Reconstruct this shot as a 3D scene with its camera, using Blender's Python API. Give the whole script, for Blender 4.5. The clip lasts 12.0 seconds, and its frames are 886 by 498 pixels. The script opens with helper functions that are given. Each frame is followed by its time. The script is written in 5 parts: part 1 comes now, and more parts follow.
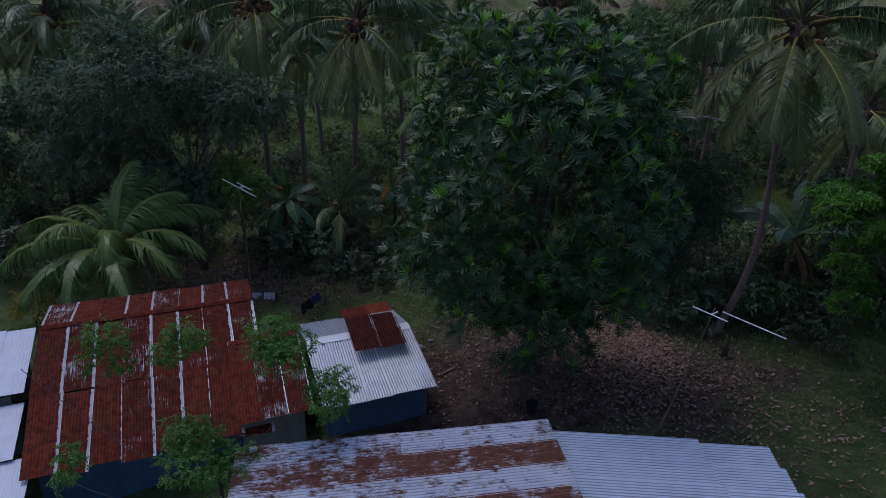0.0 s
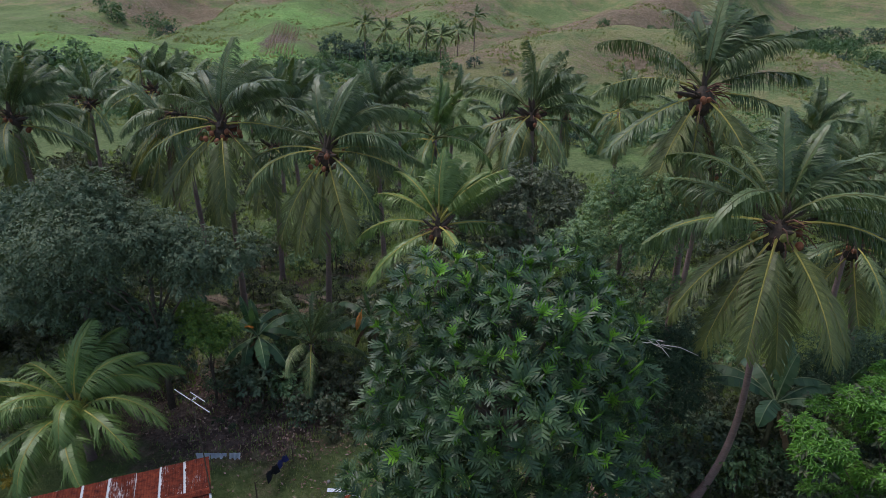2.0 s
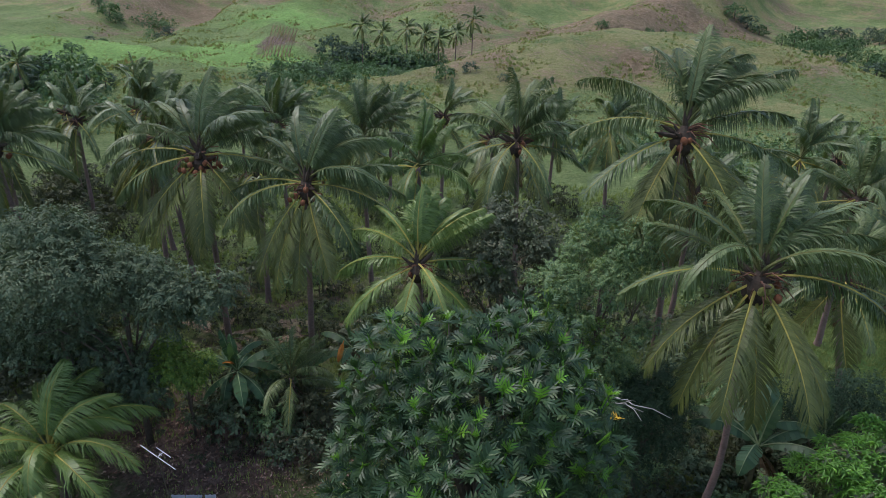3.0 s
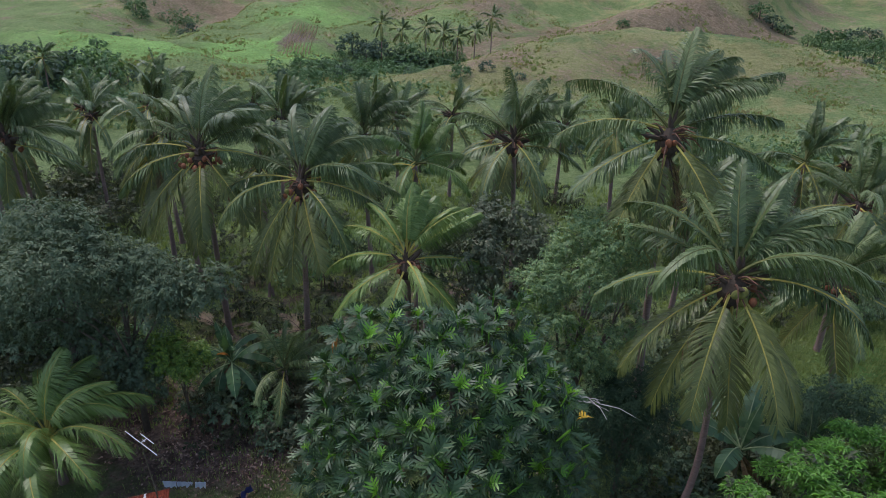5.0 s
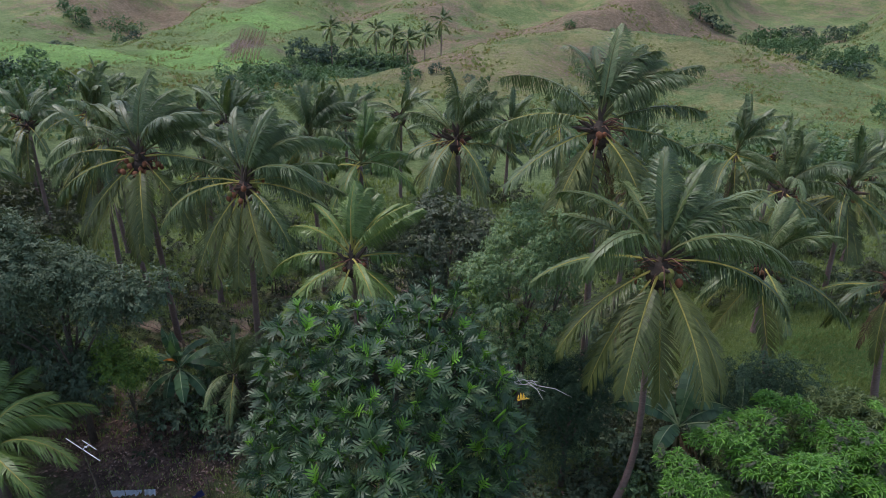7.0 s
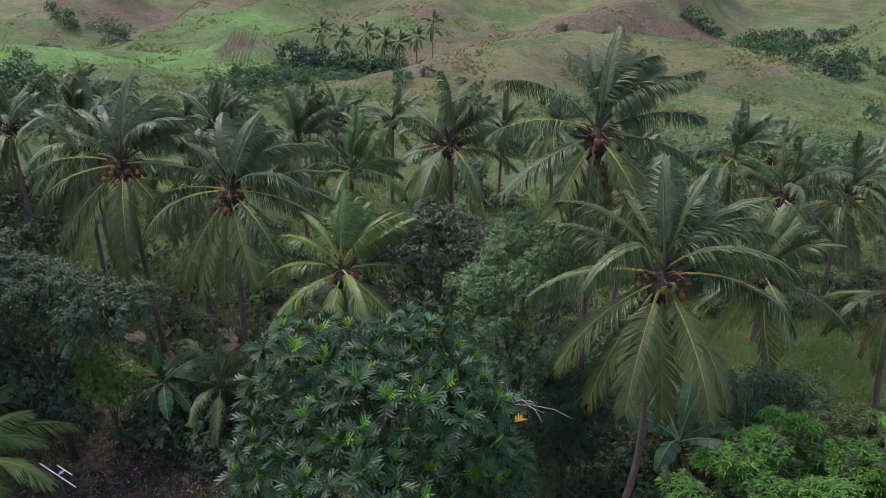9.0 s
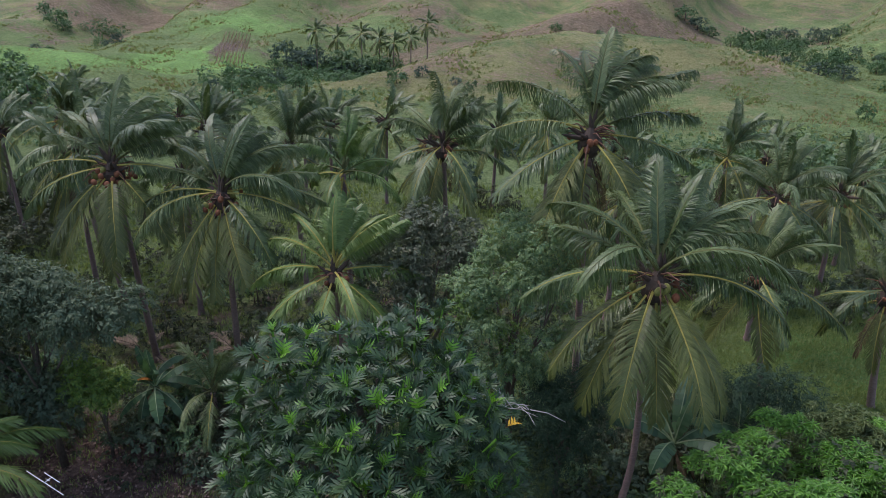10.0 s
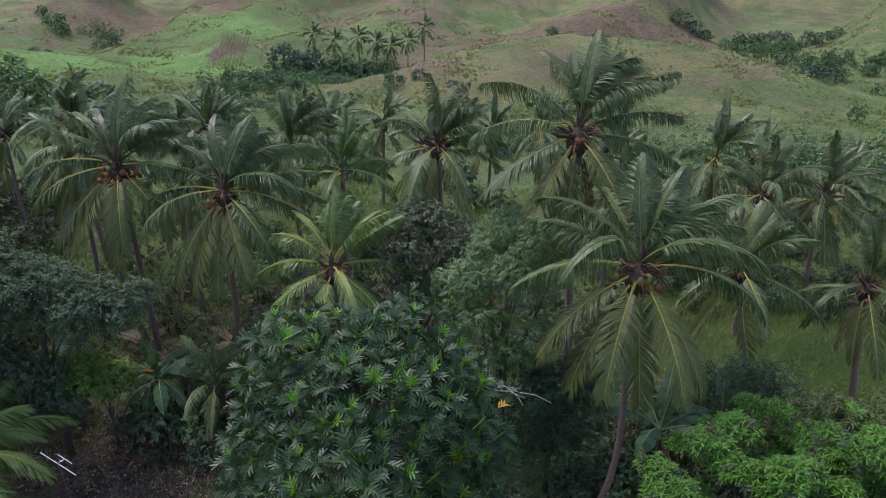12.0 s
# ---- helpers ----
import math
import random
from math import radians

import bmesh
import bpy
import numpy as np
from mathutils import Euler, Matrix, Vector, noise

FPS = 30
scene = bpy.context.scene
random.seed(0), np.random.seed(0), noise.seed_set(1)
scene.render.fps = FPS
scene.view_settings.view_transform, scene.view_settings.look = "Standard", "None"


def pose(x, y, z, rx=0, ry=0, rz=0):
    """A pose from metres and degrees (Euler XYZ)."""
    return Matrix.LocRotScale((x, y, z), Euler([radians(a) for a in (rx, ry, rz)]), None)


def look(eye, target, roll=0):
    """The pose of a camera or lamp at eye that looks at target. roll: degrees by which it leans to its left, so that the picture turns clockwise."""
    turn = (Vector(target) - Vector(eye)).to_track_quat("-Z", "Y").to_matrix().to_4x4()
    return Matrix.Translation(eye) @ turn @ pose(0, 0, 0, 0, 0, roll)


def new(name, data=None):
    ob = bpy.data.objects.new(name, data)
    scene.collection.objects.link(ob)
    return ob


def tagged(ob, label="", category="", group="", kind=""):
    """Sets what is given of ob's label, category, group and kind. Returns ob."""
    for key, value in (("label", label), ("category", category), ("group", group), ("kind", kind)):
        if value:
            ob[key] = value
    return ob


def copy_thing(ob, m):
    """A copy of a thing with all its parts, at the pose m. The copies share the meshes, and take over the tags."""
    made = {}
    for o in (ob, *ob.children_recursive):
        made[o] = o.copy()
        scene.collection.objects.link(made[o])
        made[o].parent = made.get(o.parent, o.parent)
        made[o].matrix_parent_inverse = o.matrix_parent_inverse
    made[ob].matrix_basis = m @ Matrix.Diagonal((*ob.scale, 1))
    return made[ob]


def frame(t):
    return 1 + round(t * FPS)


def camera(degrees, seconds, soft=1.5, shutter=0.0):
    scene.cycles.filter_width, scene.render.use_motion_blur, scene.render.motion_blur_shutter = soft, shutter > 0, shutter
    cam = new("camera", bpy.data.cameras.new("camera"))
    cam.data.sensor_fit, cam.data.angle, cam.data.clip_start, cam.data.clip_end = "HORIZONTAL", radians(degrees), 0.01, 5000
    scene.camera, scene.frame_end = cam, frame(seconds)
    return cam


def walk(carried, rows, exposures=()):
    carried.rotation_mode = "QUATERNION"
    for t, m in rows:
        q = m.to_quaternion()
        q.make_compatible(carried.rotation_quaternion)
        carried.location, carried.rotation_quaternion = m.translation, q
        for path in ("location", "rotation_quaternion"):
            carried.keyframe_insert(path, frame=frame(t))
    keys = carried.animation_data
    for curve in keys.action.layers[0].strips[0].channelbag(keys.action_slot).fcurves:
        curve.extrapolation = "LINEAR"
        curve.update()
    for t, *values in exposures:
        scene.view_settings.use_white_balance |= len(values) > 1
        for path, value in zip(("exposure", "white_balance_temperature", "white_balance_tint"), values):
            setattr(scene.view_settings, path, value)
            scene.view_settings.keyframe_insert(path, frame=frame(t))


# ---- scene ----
cam = camera(70.0, 12.0, soft=0.6)
PATH = [
    (0, (2.023, -1.579, 13.319), (1.698, 0.248, 12.573), 0.6),
    (0.5, (2.046, 0.143, 15.14), (1.727, 1.967, 14.384), 0.6),
    (1, (2.213, 1.062, 16.982), (1.897, 2.881, 16.213), 0.5),
    (1.5, (2.323, 1.708, 18.521), (2.008, 3.526, 17.749), 0.5),
    (2, (2.45, 2.383, 19.955), (2.135, 4.197, 19.173), 0.6),
    (2.5, (2.742, 3.036, 21.042), (2.429, 4.847, 20.253), 0.7),
    (3, (3.239, 3.683, 21.508), (2.92, 5.492, 20.715), 0.5),
    (4.8, (4.621, 3.719, 21.659), (4.277, 5.521, 20.862), 0.7),
    (5, (4.733, 3.625, 21.668), (4.351, 5.418, 20.869), 0.7),
    (5.5, (5.034, 3.362, 21.602), (4.604, 5.145, 20.805), 0.9),
    (6, (5.339, 3.209, 21.499), (4.965, 5.006, 20.705), 0.7),
    (6.5, (5.521, 3.119, 21.489), (5.218, 4.932, 20.699), 0.4),
    (7, (5.565, 3.147, 21.539), (5.306, 4.967, 20.751), 0.2),
    (9, (5.387, 4.109, 21.537), (5.152, 5.935, 20.754), 0.3),
    (9.5, (5.435, 4.257, 21.493), (5.207, 6.084, 20.711), 0.3),
    (10, (5.486, 4.344, 21.504), (5.264, 6.171, 20.723), 0.2),
    (10.5, (5.492, 4.194, 21.544), (5.272, 6.022, 20.763), 0.2),
    (11, (5.544, 3.943, 21.593), (5.325, 5.772, 20.814), 0.2),
    (11.5, (5.625, 3.611, 21.585), (5.409, 5.441, 20.808), 0.2),
    (12, (5.764, 3.218, 21.597), (5.549, 5.05, 20.824), 0.2),
]
walk(cam, [(t, look(eye, target, roll)) for t, eye, target, roll in PATH],
     exposures=[(0, -1.32, 5600, 24), (0.5, -1.08, 5740, 22), (1, -0.75, 6000, 17), (1.5, -0.39, 6250, 14), (2, -0.1, 6350, 14), (2.5, 0.06, 6400, 13), (6, 0.11, 6290, 15), (9, 0.11, 6260, 19), (12, 0.11, 6240, 21)])

# ---- world and light: bright overcast afternoon ----
SUN_EL, SUN_AZ = 62, 300
world = bpy.data.worlds.new("overcast_sky")
scene.world = world
world.use_nodes = True
wn = world.node_tree.nodes
sky = wn.new("ShaderNodeTexSky")
sky.sky_type, sky.sun_disc = "NISHITA", False
sky.sun_elevation, sky.sun_rotation = radians(SUN_EL), radians(SUN_AZ)
sky.dust_density, sky.ozone_density, sky.air_density = 2.0, 1.5, 1.2
world.node_tree.links.new(sky.outputs[0], wn["Background"].inputs[0])
wn["Background"].inputs[1].default_value = 0.20
sun = new("sun", bpy.data.lights.new("sun", "SUN"))
sun.data.energy, sun.data.angle, sun.data.color = 2.0, radians(22), (1.0, 0.97, 0.93)
sun.matrix_world = look((0, 0, 60), (0 - 60 / math.tan(radians(SUN_EL)) * math.sin(radians(SUN_AZ)), -60 / math.tan(radians(SUN_EL)) * math.cos(radians(SUN_AZ)), 0))


# ---- helpers ----
def part(name, me, parent, label="", m=None, mat=None):
    ob = new(name, me)
    if mat is not None and not me.materials:
        me.materials.append(mat)
    ob.parent = parent
    if m is not None:
        ob.matrix_basis = m
    if label:
        tagged(ob, label)
    return ob


def thing(name, label, category, m, group="", kind="", data=None):
    ob = new(name, data)
    ob.matrix_basis = m
    return tagged(ob, label, category, group, kind)


def mesh(name, verts, faces, mats, index=None, smooth=False):
    me = bpy.data.meshes.new(name)
    verts = np.asarray(verts, dtype=float)
    if isinstance(faces, np.ndarray):
        n, k = faces.shape
        me.vertices.add(len(verts)), me.loops.add(n * k), me.polygons.add(n)
        me.vertices.foreach_set("co", verts.ravel())
        me.loops.foreach_set("vertex_index", faces.ravel())
        me.polygons.foreach_set("loop_start", np.arange(0, n * k, k))
        me.update(calc_edges=True)
    else:
        me.from_pydata(verts.tolist(), [], faces)
    for m in mats if isinstance(mats, (list, tuple)) else [mats]:
        me.materials.append(m)
    if index is not None:
        me.polygons.foreach_set("material_index", np.asarray(index, dtype=np.int32))
    if smooth:
        me.polygons.foreach_set("use_smooth", [True] * len(me.polygons))
    me.update()
    return me


def tube(path, radii, sides=8):
    """Verts and quads of a tube along a path."""
    path = np.asarray(path, float)
    verts, faces = [], []
    for i, p in enumerate(path):
        d = Vector(path[min(i + 1, len(path) - 1)] - path[max(i - 1, 0)]).normalized()
        a = d.cross(Vector((0, 1, 0.013)) if abs(d.y) < 0.9 else Vector((1, 0, 0))).normalized()
        b = d.cross(a)
        for k in range(sides):
            t = 2 * math.pi * k / sides
            verts.append(tuple(Vector(p) + (a * math.cos(t) + b * math.sin(t)) * radii[i]))
    for i in range(len(path) - 1):
        for k in range(sides):
            q = (k + 1) % sides
            faces.append((i * sides + k, i * sides + q, (i + 1) * sides + q, (i + 1) * sides + k))
    faces.append(tuple(range(sides))[::-1])
    faces.append(tuple((len(path) - 1) * sides + k for k in range(sides)))
    return verts, faces


def box_mesh(name, sx, sy, sz, mat, bevel=0.01, base=True):
    bm = bmesh.new()
    bmesh.ops.create_cube(bm, size=1)
    for v in bm.verts:
        v.co = Vector((v.co.x * sx, v.co.y * sy, (v.co.z + (0.5 if base else 0)) * sz))
    if bevel:
        bmesh.ops.bevel(bm, geom=bm.edges[:], offset=bevel, segments=1, affect="EDGES")
    me = bpy.data.meshes.new(name)
    bm.to_mesh(me), bm.free()
    me.materials.append(mat)
    return me


# ---- materials ----
def material(name, rough=0.7):
    mat = bpy.data.materials.new(name)
    mat.use_nodes = True
    nt = mat.node_tree
    bsdf = nt.nodes["Principled BSDF"]
    bsdf.inputs["Roughness"].default_value = rough
    return mat, nt, bsdf


def ramp(nt, stops, source):
    r = nt.nodes.new("ShaderNodeValToRGB")
    while len(r.color_ramp.elements) < len(stops):
        r.color_ramp.elements.new(0.5)
    for e, (p, c) in zip(r.color_ramp.elements, stops):
        e.position, e.color = p, (*c, 1)
    nt.links.new(source, r.inputs[0])
    return r.outputs[0]


def noise_at(nt, scale, detail=4, coord="Object", rough=0.6, stretch=None):
    tc = nt.nodes.new("ShaderNodeTexCoord")
    n = nt.nodes.new("ShaderNodeTexNoise")
    n.inputs["Scale"].default_value, n.inputs["Detail"].default_value, n.inputs["Roughness"].default_value = scale, detail, rough
    out = nt.nodes.new("ShaderNodeNewGeometry").outputs["Position"] if coord == "World" else tc.outputs[coord]
    if stretch:
        mp = nt.nodes.new("ShaderNodeMapping")
        mp.inputs["Scale"].default_value = stretch
        nt.links.new(out, mp.inputs[0])
        out = mp.outputs[0]
    nt.links.new(out, n.inputs["Vector"])
    return n.outputs[0]


def math_node(nt, op, a, b=0.5):
    m = nt.nodes.new("ShaderNodeMath")
    m.operation = op
    for i, v in enumerate((a, b)):
        if isinstance(v, (int, float)):
            m.inputs[i].default_value = v
        else:
            nt.links.new(v, m.inputs[i])
    return m.outputs[0]


def mix(nt, fac, a, b, blend="MIX"):
    m = nt.nodes.new("ShaderNodeMix")
    m.data_type, m.blend_type = "RGBA", blend
    for sock, v in ((m.inputs[0], fac), (m.inputs[6], a), (m.inputs[7], b)):
        if isinstance(v, (int, float)):
            sock.default_value = v
        elif isinstance(v, tuple):
            sock.default_value = (*v, 1)
        else:
            nt.links.new(v, sock)
    return m.outputs[2]


def bump(nt, bsdf, height, strength=0.4, distance=0.02):
    b = nt.nodes.new("ShaderNodeBump")
    b.inputs["Strength"].default_value, b.inputs["Distance"].default_value = strength, distance
    nt.links.new(height, b.inputs["Height"])
    nt.links.new(b.outputs[0], bsdf.inputs["Normal"])


def leaf_material(name, dark, mid, light, rough=0.45, glow=0.25, spec=0.5, leaf_var=0.5, plant_var=0.25):
    """Green leaf: colour by leaf and by plant, blotches, some light through the blade."""
    mat, nt, bsdf = material(name, rough)
    geo, info = nt.nodes.new("ShaderNodeNewGeometry"), nt.nodes.new("ShaderNodeObjectInfo")
    blotch = noise_at(nt, 1.3, 3, "World")
    mixed = math_node(nt, "ADD", math_node(nt, "MULTIPLY", geo.outputs["Random Per Island"], leaf_var), math_node(nt, "MULTIPLY", info.outputs["Random"], plant_var))
    mixed = math_node(nt, "ADD", mixed, math_node(nt, "MULTIPLY", blotch, 0.3))
    col = ramp(nt, [(0.1, dark), (0.5, mid), (0.95, light)], mixed)
    nt.links.new(col, bsdf.inputs["Base Color"])
    bsdf.inputs["Specular IOR Level"].default_value = spec
    if glow:
        tr = nt.nodes.new("ShaderNodeBsdfTranslucent")
        nt.links.new(mix(nt, 1.0, col, (1.0, 1.0, 0.45), "MULTIPLY"), tr.inputs[0])
        ms = nt.nodes.new("ShaderNodeMixShader")
        ms.inputs[0].default_value = glow
        nt.links.new(bsdf.outputs[0], ms.inputs[1]), nt.links.new(tr.outputs[0], ms.inputs[2])
        nt.links.new(ms.outputs[0], nt.nodes["Material Output"].inputs[0])
    return mat


def bark_material(name, dark, light, scale=6, stretch=(1, 1, 1)):
    mat, nt, bsdf = material(name, 0.9)
    n = noise_at(nt, scale, 6, "Object", 0.7, stretch)
    nt.links.new(ramp(nt, [(0.3, dark), (0.7, light)], n), bsdf.inputs["Base Color"])
    bump(nt, bsdf, n, 0.6, 0.03)
    return mat


PALM = leaf_material("palm_leaflet", (0.028, 0.053, 0.016), (0.082, 0.127, 0.037), (0.245, 0.29, 0.115), 0.44, 0.14, 0.5, 0.32, 0.40)
PALM_OLD = leaf_material("ageing_palm_leaflet", (0.046, 0.066, 0.015), (0.108, 0.13, 0.031), (0.225, 0.235, 0.07), 0.45, 0.16, 0.45, 0.32, 0.40)
PALM_YOUNG = leaf_material("young_palm_leaflet", (0.065, 0.12, 0.024), (0.13, 0.21, 0.046), (0.26, 0.33, 0.10), 0.42, 0.18, 0.5, 0.32, 0.40)
PALM_DEAD = leaf_material("dead_palm_leaflet", (0.07, 0.045, 0.025), (0.14, 0.09, 0.05), (0.22, 0.15, 0.09), 0.8, 0.15, 0.2)
RACHIS = bark_material("palm_midrib", (0.24, 0.21, 0.045), (0.44, 0.36, 0.085), 3)
RACHIS_DULL = bark_material("dull_palm_midrib", (0.07, 0.085, 0.025), (0.14, 0.14, 0.045), 3)
TRUNK = bark_material("palm_bark", (0.14, 0.085, 0.075), (0.33, 0.23, 0.205), 9, (0.6, 0.6, 3.2))
BARK = bark_material("tree_bark", (0.06, 0.045, 0.035), (0.15, 0.12, 0.09), 8, (2, 2, 0.5))
HUSK = bark_material("coconut_husk", (0.13, 0.045, 0.022), (0.31, 0.115, 0.05), 7)
HUSK_GREEN = bark_material("green_coconut_husk", (0.12, 0.13, 0.03), (0.26, 0.24, 0.06), 7)
FIBRE = bark_material("brown_palm_fibre", (0.03, 0.023, 0.017), (0.10, 0.066, 0.046), 6)
BREAD = leaf_material("breadfruit_leaf", (0.010, 0.027, 0.011), (0.030, 0.071, 0.025), (0.08, 0.135, 0.046), 0.46, 0.15, 0.42)
BREAD_YOUNG = leaf_material("young_breadfruit_leaf", (0.08, 0.20, 0.024), (0.14, 0.33, 0.034), (0.21, 0.43, 0.05), 0.4, 0.35, 0.5)
DARKTREE = leaf_material("dark_tree_leaf", (0.046, 0.08, 0.049), (0.091, 0.136, 0.079), (0.15, 0.179, 0.1), 0.55, 0.15, 0.18)
BROWNTREE = leaf_material("brownish_tree_leaf", (0.047, 0.066, 0.036), (0.092, 0.118, 0.062), (0.187, 0.167, 0.1), 0.5, 0.15, 0.4)
LIGHTTREE = leaf_material("pale_green_tree_leaf", (0.055, 0.11, 0.05), (0.11, 0.20, 0.088), (0.24, 0.32, 0.12), 0.5, 0.25, 0.4)
MANGO = leaf_material("mango_leaf", (0.055, 0.145, 0.02), (0.12, 0.30, 0.04), (0.235, 0.48, 0.07), 0.40, 0.3, 0.5)
YELLOWTREE = leaf_material("yellowing_tree_leaf", (0.06, 0.12, 0.025), (0.13, 0.24, 0.04), (0.30, 0.36, 0.06), 0.45, 0.25, 0.4)
MANGO_OLD = leaf_material("old_mango_leaf", (0.065, 0.11, 0.04), (0.13, 0.18, 0.066), (0.25, 0.29, 0.10), 0.5, 0.2, 0.35)
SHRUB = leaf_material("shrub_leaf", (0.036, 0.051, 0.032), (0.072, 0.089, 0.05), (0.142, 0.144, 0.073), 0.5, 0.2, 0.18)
FEATHER = leaf_material("feathery_shrub_leaf", (0.024, 0.05, 0.03), (0.045, 0.082, 0.048), (0.075, 0.12, 0.065), 0.6, 0.15, 0.1)
FARLEAF = leaf_material("hill_tree_leaf", (0.049, 0.104, 0.044), (0.082, 0.16, 0.066), (0.148, 0.245, 0.095), 0.6, 0.15, 0.3)
BANANA = leaf_material("banana_leaf", (0.043, 0.098, 0.047), (0.072, 0.145, 0.064), (0.128, 0.212, 0.102), 0.42, 0.3, 0.45)
BANANA_RIB = bark_material("banana_midrib", (0.20, 0.26, 0.12), (0.32, 0.38, 0.2), 5)
GRASS = leaf_material("grass_blade", (0.15, 0.20, 0.07), (0.26, 0.33, 0.12), (0.40, 0.45, 0.19), 0.65, 0.3, 0.2)


def ground_material():
    """Grass, dry grass and bare soil mixed by three maps of what grows where."""
    mat, nt, bsdf = material("ground_cover", 0.95)
    bsdf.inputs["Specular IOR Level"].default_value = 0.15

    def attr(name):
        a = nt.nodes.new("ShaderNodeAttribute")
        a.attribute_name = name
        return a.outputs["Fac"]

    big, fine, mid = noise_at(nt, 0.035, 5, "World", 0.6), noise_at(nt, 1.6, 9, "World", 0.8), noise_at(nt, 0.3, 6, "World", 0.65)
    green = ramp(nt, [(0.36, (0.085, 0.13, 0.04)), (0.5, (0.135, 0.185, 0.06)), (0.66, (0.205, 0.24, 0.092))], fine)
    lush = ramp(nt, [(0.38, (0.12, 0.205, 0.055)), (0.62, (0.20, 0.34, 0.085))], fine)
    dry = ramp(nt, [(0.36, (0.14, 0.15, 0.05)), (0.5, (0.195, 0.195, 0.074)), (0.66, (0.255, 0.24, 0.11))], fine)
    soil = ramp(nt, [(0.38, (0.075, 0.053, 0.038)), (0.5, (0.14, 0.10, 0.072)), (0.66, (0.25, 0.18, 0.135))], fine)
    patch = noise_at(nt, 0.09, 7, "World", 0.7)
    k = math_node(nt, "ADD", attr("dry"), math_node(nt, "MULTIPLY", math_node(nt, "SUBTRACT", mid, 0.5), 1.3))
    k = math_node(nt, "ADD", k, math_node(nt, "MULTIPLY", math_node(nt, "SUBTRACT", patch, 0.5), 3.0))
    col = mix(nt, ramp(nt, [(0.38, (0, 0, 0)), (0.72, (1, 1, 1))], k), green, dry)
    l = math_node(nt, "ADD", attr("lush"), math_node(nt, "MULTIPLY", math_node(nt, "SUBTRACT", mid, 0.5), 0.8))
    col = mix(nt, ramp(nt, [(0.35, (0, 0, 0)), (0.7, (1, 1, 1))], l), col, lush)
    d = math_node(nt, "ADD", attr("dirt_or_shade"), math_node(nt, "MULTIPLY", math_node(nt, "SUBTRACT", mid, 0.5), 1.4))
    d = math_node(nt, "ADD", d, math_node(nt, "MULTIPLY", math_node(nt, "SUBTRACT", patch, 0.5), 0.8))
    col = mix(nt, ramp(nt, [(0.35, (0, 0, 0)), (0.65, (1, 1, 1))], d), col, soil)
    tuft, blot = noise_at(nt, 0.9, 8, "World", 0.75), noise_at(nt, 0.05, 7, "World", 0.62)
    withered = ramp(nt, [(0.35, (0.125, 0.082, 0.05)), (0.5, (0.185, 0.13, 0.08)), (0.66, (0.25, 0.182, 0.12))], tuft)
    wk = math_node(nt, "ADD", attr("brown"), math_node(nt, "MULTIPLY", math_node(nt, "SUBTRACT", blot, 0.5), 3.2))
    wk = math_node(nt, "ADD", wk, math_node(nt, "MULTIPLY", math_node(nt, "SUBTRACT", tuft, 0.5), 2.4))
    col = mix(nt, math_node(nt, "MULTIPLY", ramp(nt, [(0.40, (0, 0, 0)), (0.85, (1, 1, 1))], wk), 0.85), col, withered)
    col = mix(nt, 0.45, col, ramp(nt, [(0.38, (0.55, 0.58, 0.5)), (0.62, (1, 1, 1))], tuft), "MULTIPLY")
    col = mix(nt, 0.5, col, ramp(nt, [(0.36, (0.62, 0.6, 0.55)), (0.62, (1, 1, 1))], big), "MULTIPLY")
    col = mix(nt, 0.5, col, ramp(nt, [(0.4, (0.6, 0.62, 0.6)), (0.6, (1, 1, 1))], patch), "MULTIPLY")
    # Brightens all ground; the extra blue stands in for haze over the hills
    col = mix(nt, 1.0, col, (1.67, 1.63, 1.9), "MULTIPLY")
    nt.links.new(col, bsdf.inputs["Base Color"])
    bump(nt, bsdf, math_node(nt, "ADD", fine, math_node(nt, "ADD", math_node(nt, "MULTIPLY", mid, 2.0), math_node(nt, "MULTIPLY", tuft, 2.0))), 1.0, 0.5)
    return mat


GROUND = ground_material()

# ---- the land ----
RIDGES = [  # crest points (x, y, height), then the width of the slope to the right and to the left of the crest
    ([(-40, 110, 0.8), (-31, 120, 3.0), (-17.6, 134, 5.2), (-10.5, 142, 6.9), (-4, 150, 9.0), (2, 158, 10.6), (10, 162, 11.2), (34, 164, 10.4), (46, 160, 9.0), (53, 154, 7.3), (58, 146, 4.8), (63, 134, 1.5)], 25, 17),
    ([(8, 205, 8), (28, 235, 13), (50, 270, 20), (74, 330, 36)], 17, 30),
    ([(-110, 186, 1.2), (-118, 200, 4.4), (-122, 222, 8.0), (-127, 250, 12.0), (-133, 290, 18), (-138, 340, 28)], 34, 9),
    ([(-100, 200, 3.5), (-104, 230, 8.0), (-96, 275, 16), (-85, 340, 34)], 30, 16),
    ([(-160, 168, 6.5), (-128, 160, 6.0), (-116, 157, 5.6), (-102, 152, 4.8), (-90, 148, 3.4), (-82, 144, 2.0), (-74, 140, 0.5)], 16, 6),
    ([(-76, 172, 0.6), (-80, 184, 4.0), (-86, 200, 7.5)], 12, 9),
    ([(-46, 236, 7), (-36, 290, 18), (-20, 350, 34)], 32, 32),
    ([(-72, 203, 6.0), (-64, 228, 8)], 17, 17),
    ([(-190, 208, 5), (-186, 232, 8), (-190, 262, 13), (-196, 310, 24)], 15, 22),
    ([(96, 176, 1.5), (108, 205, 6.5), (118, 230, 9.5), (150, 280, 22)], 24, 16),
]


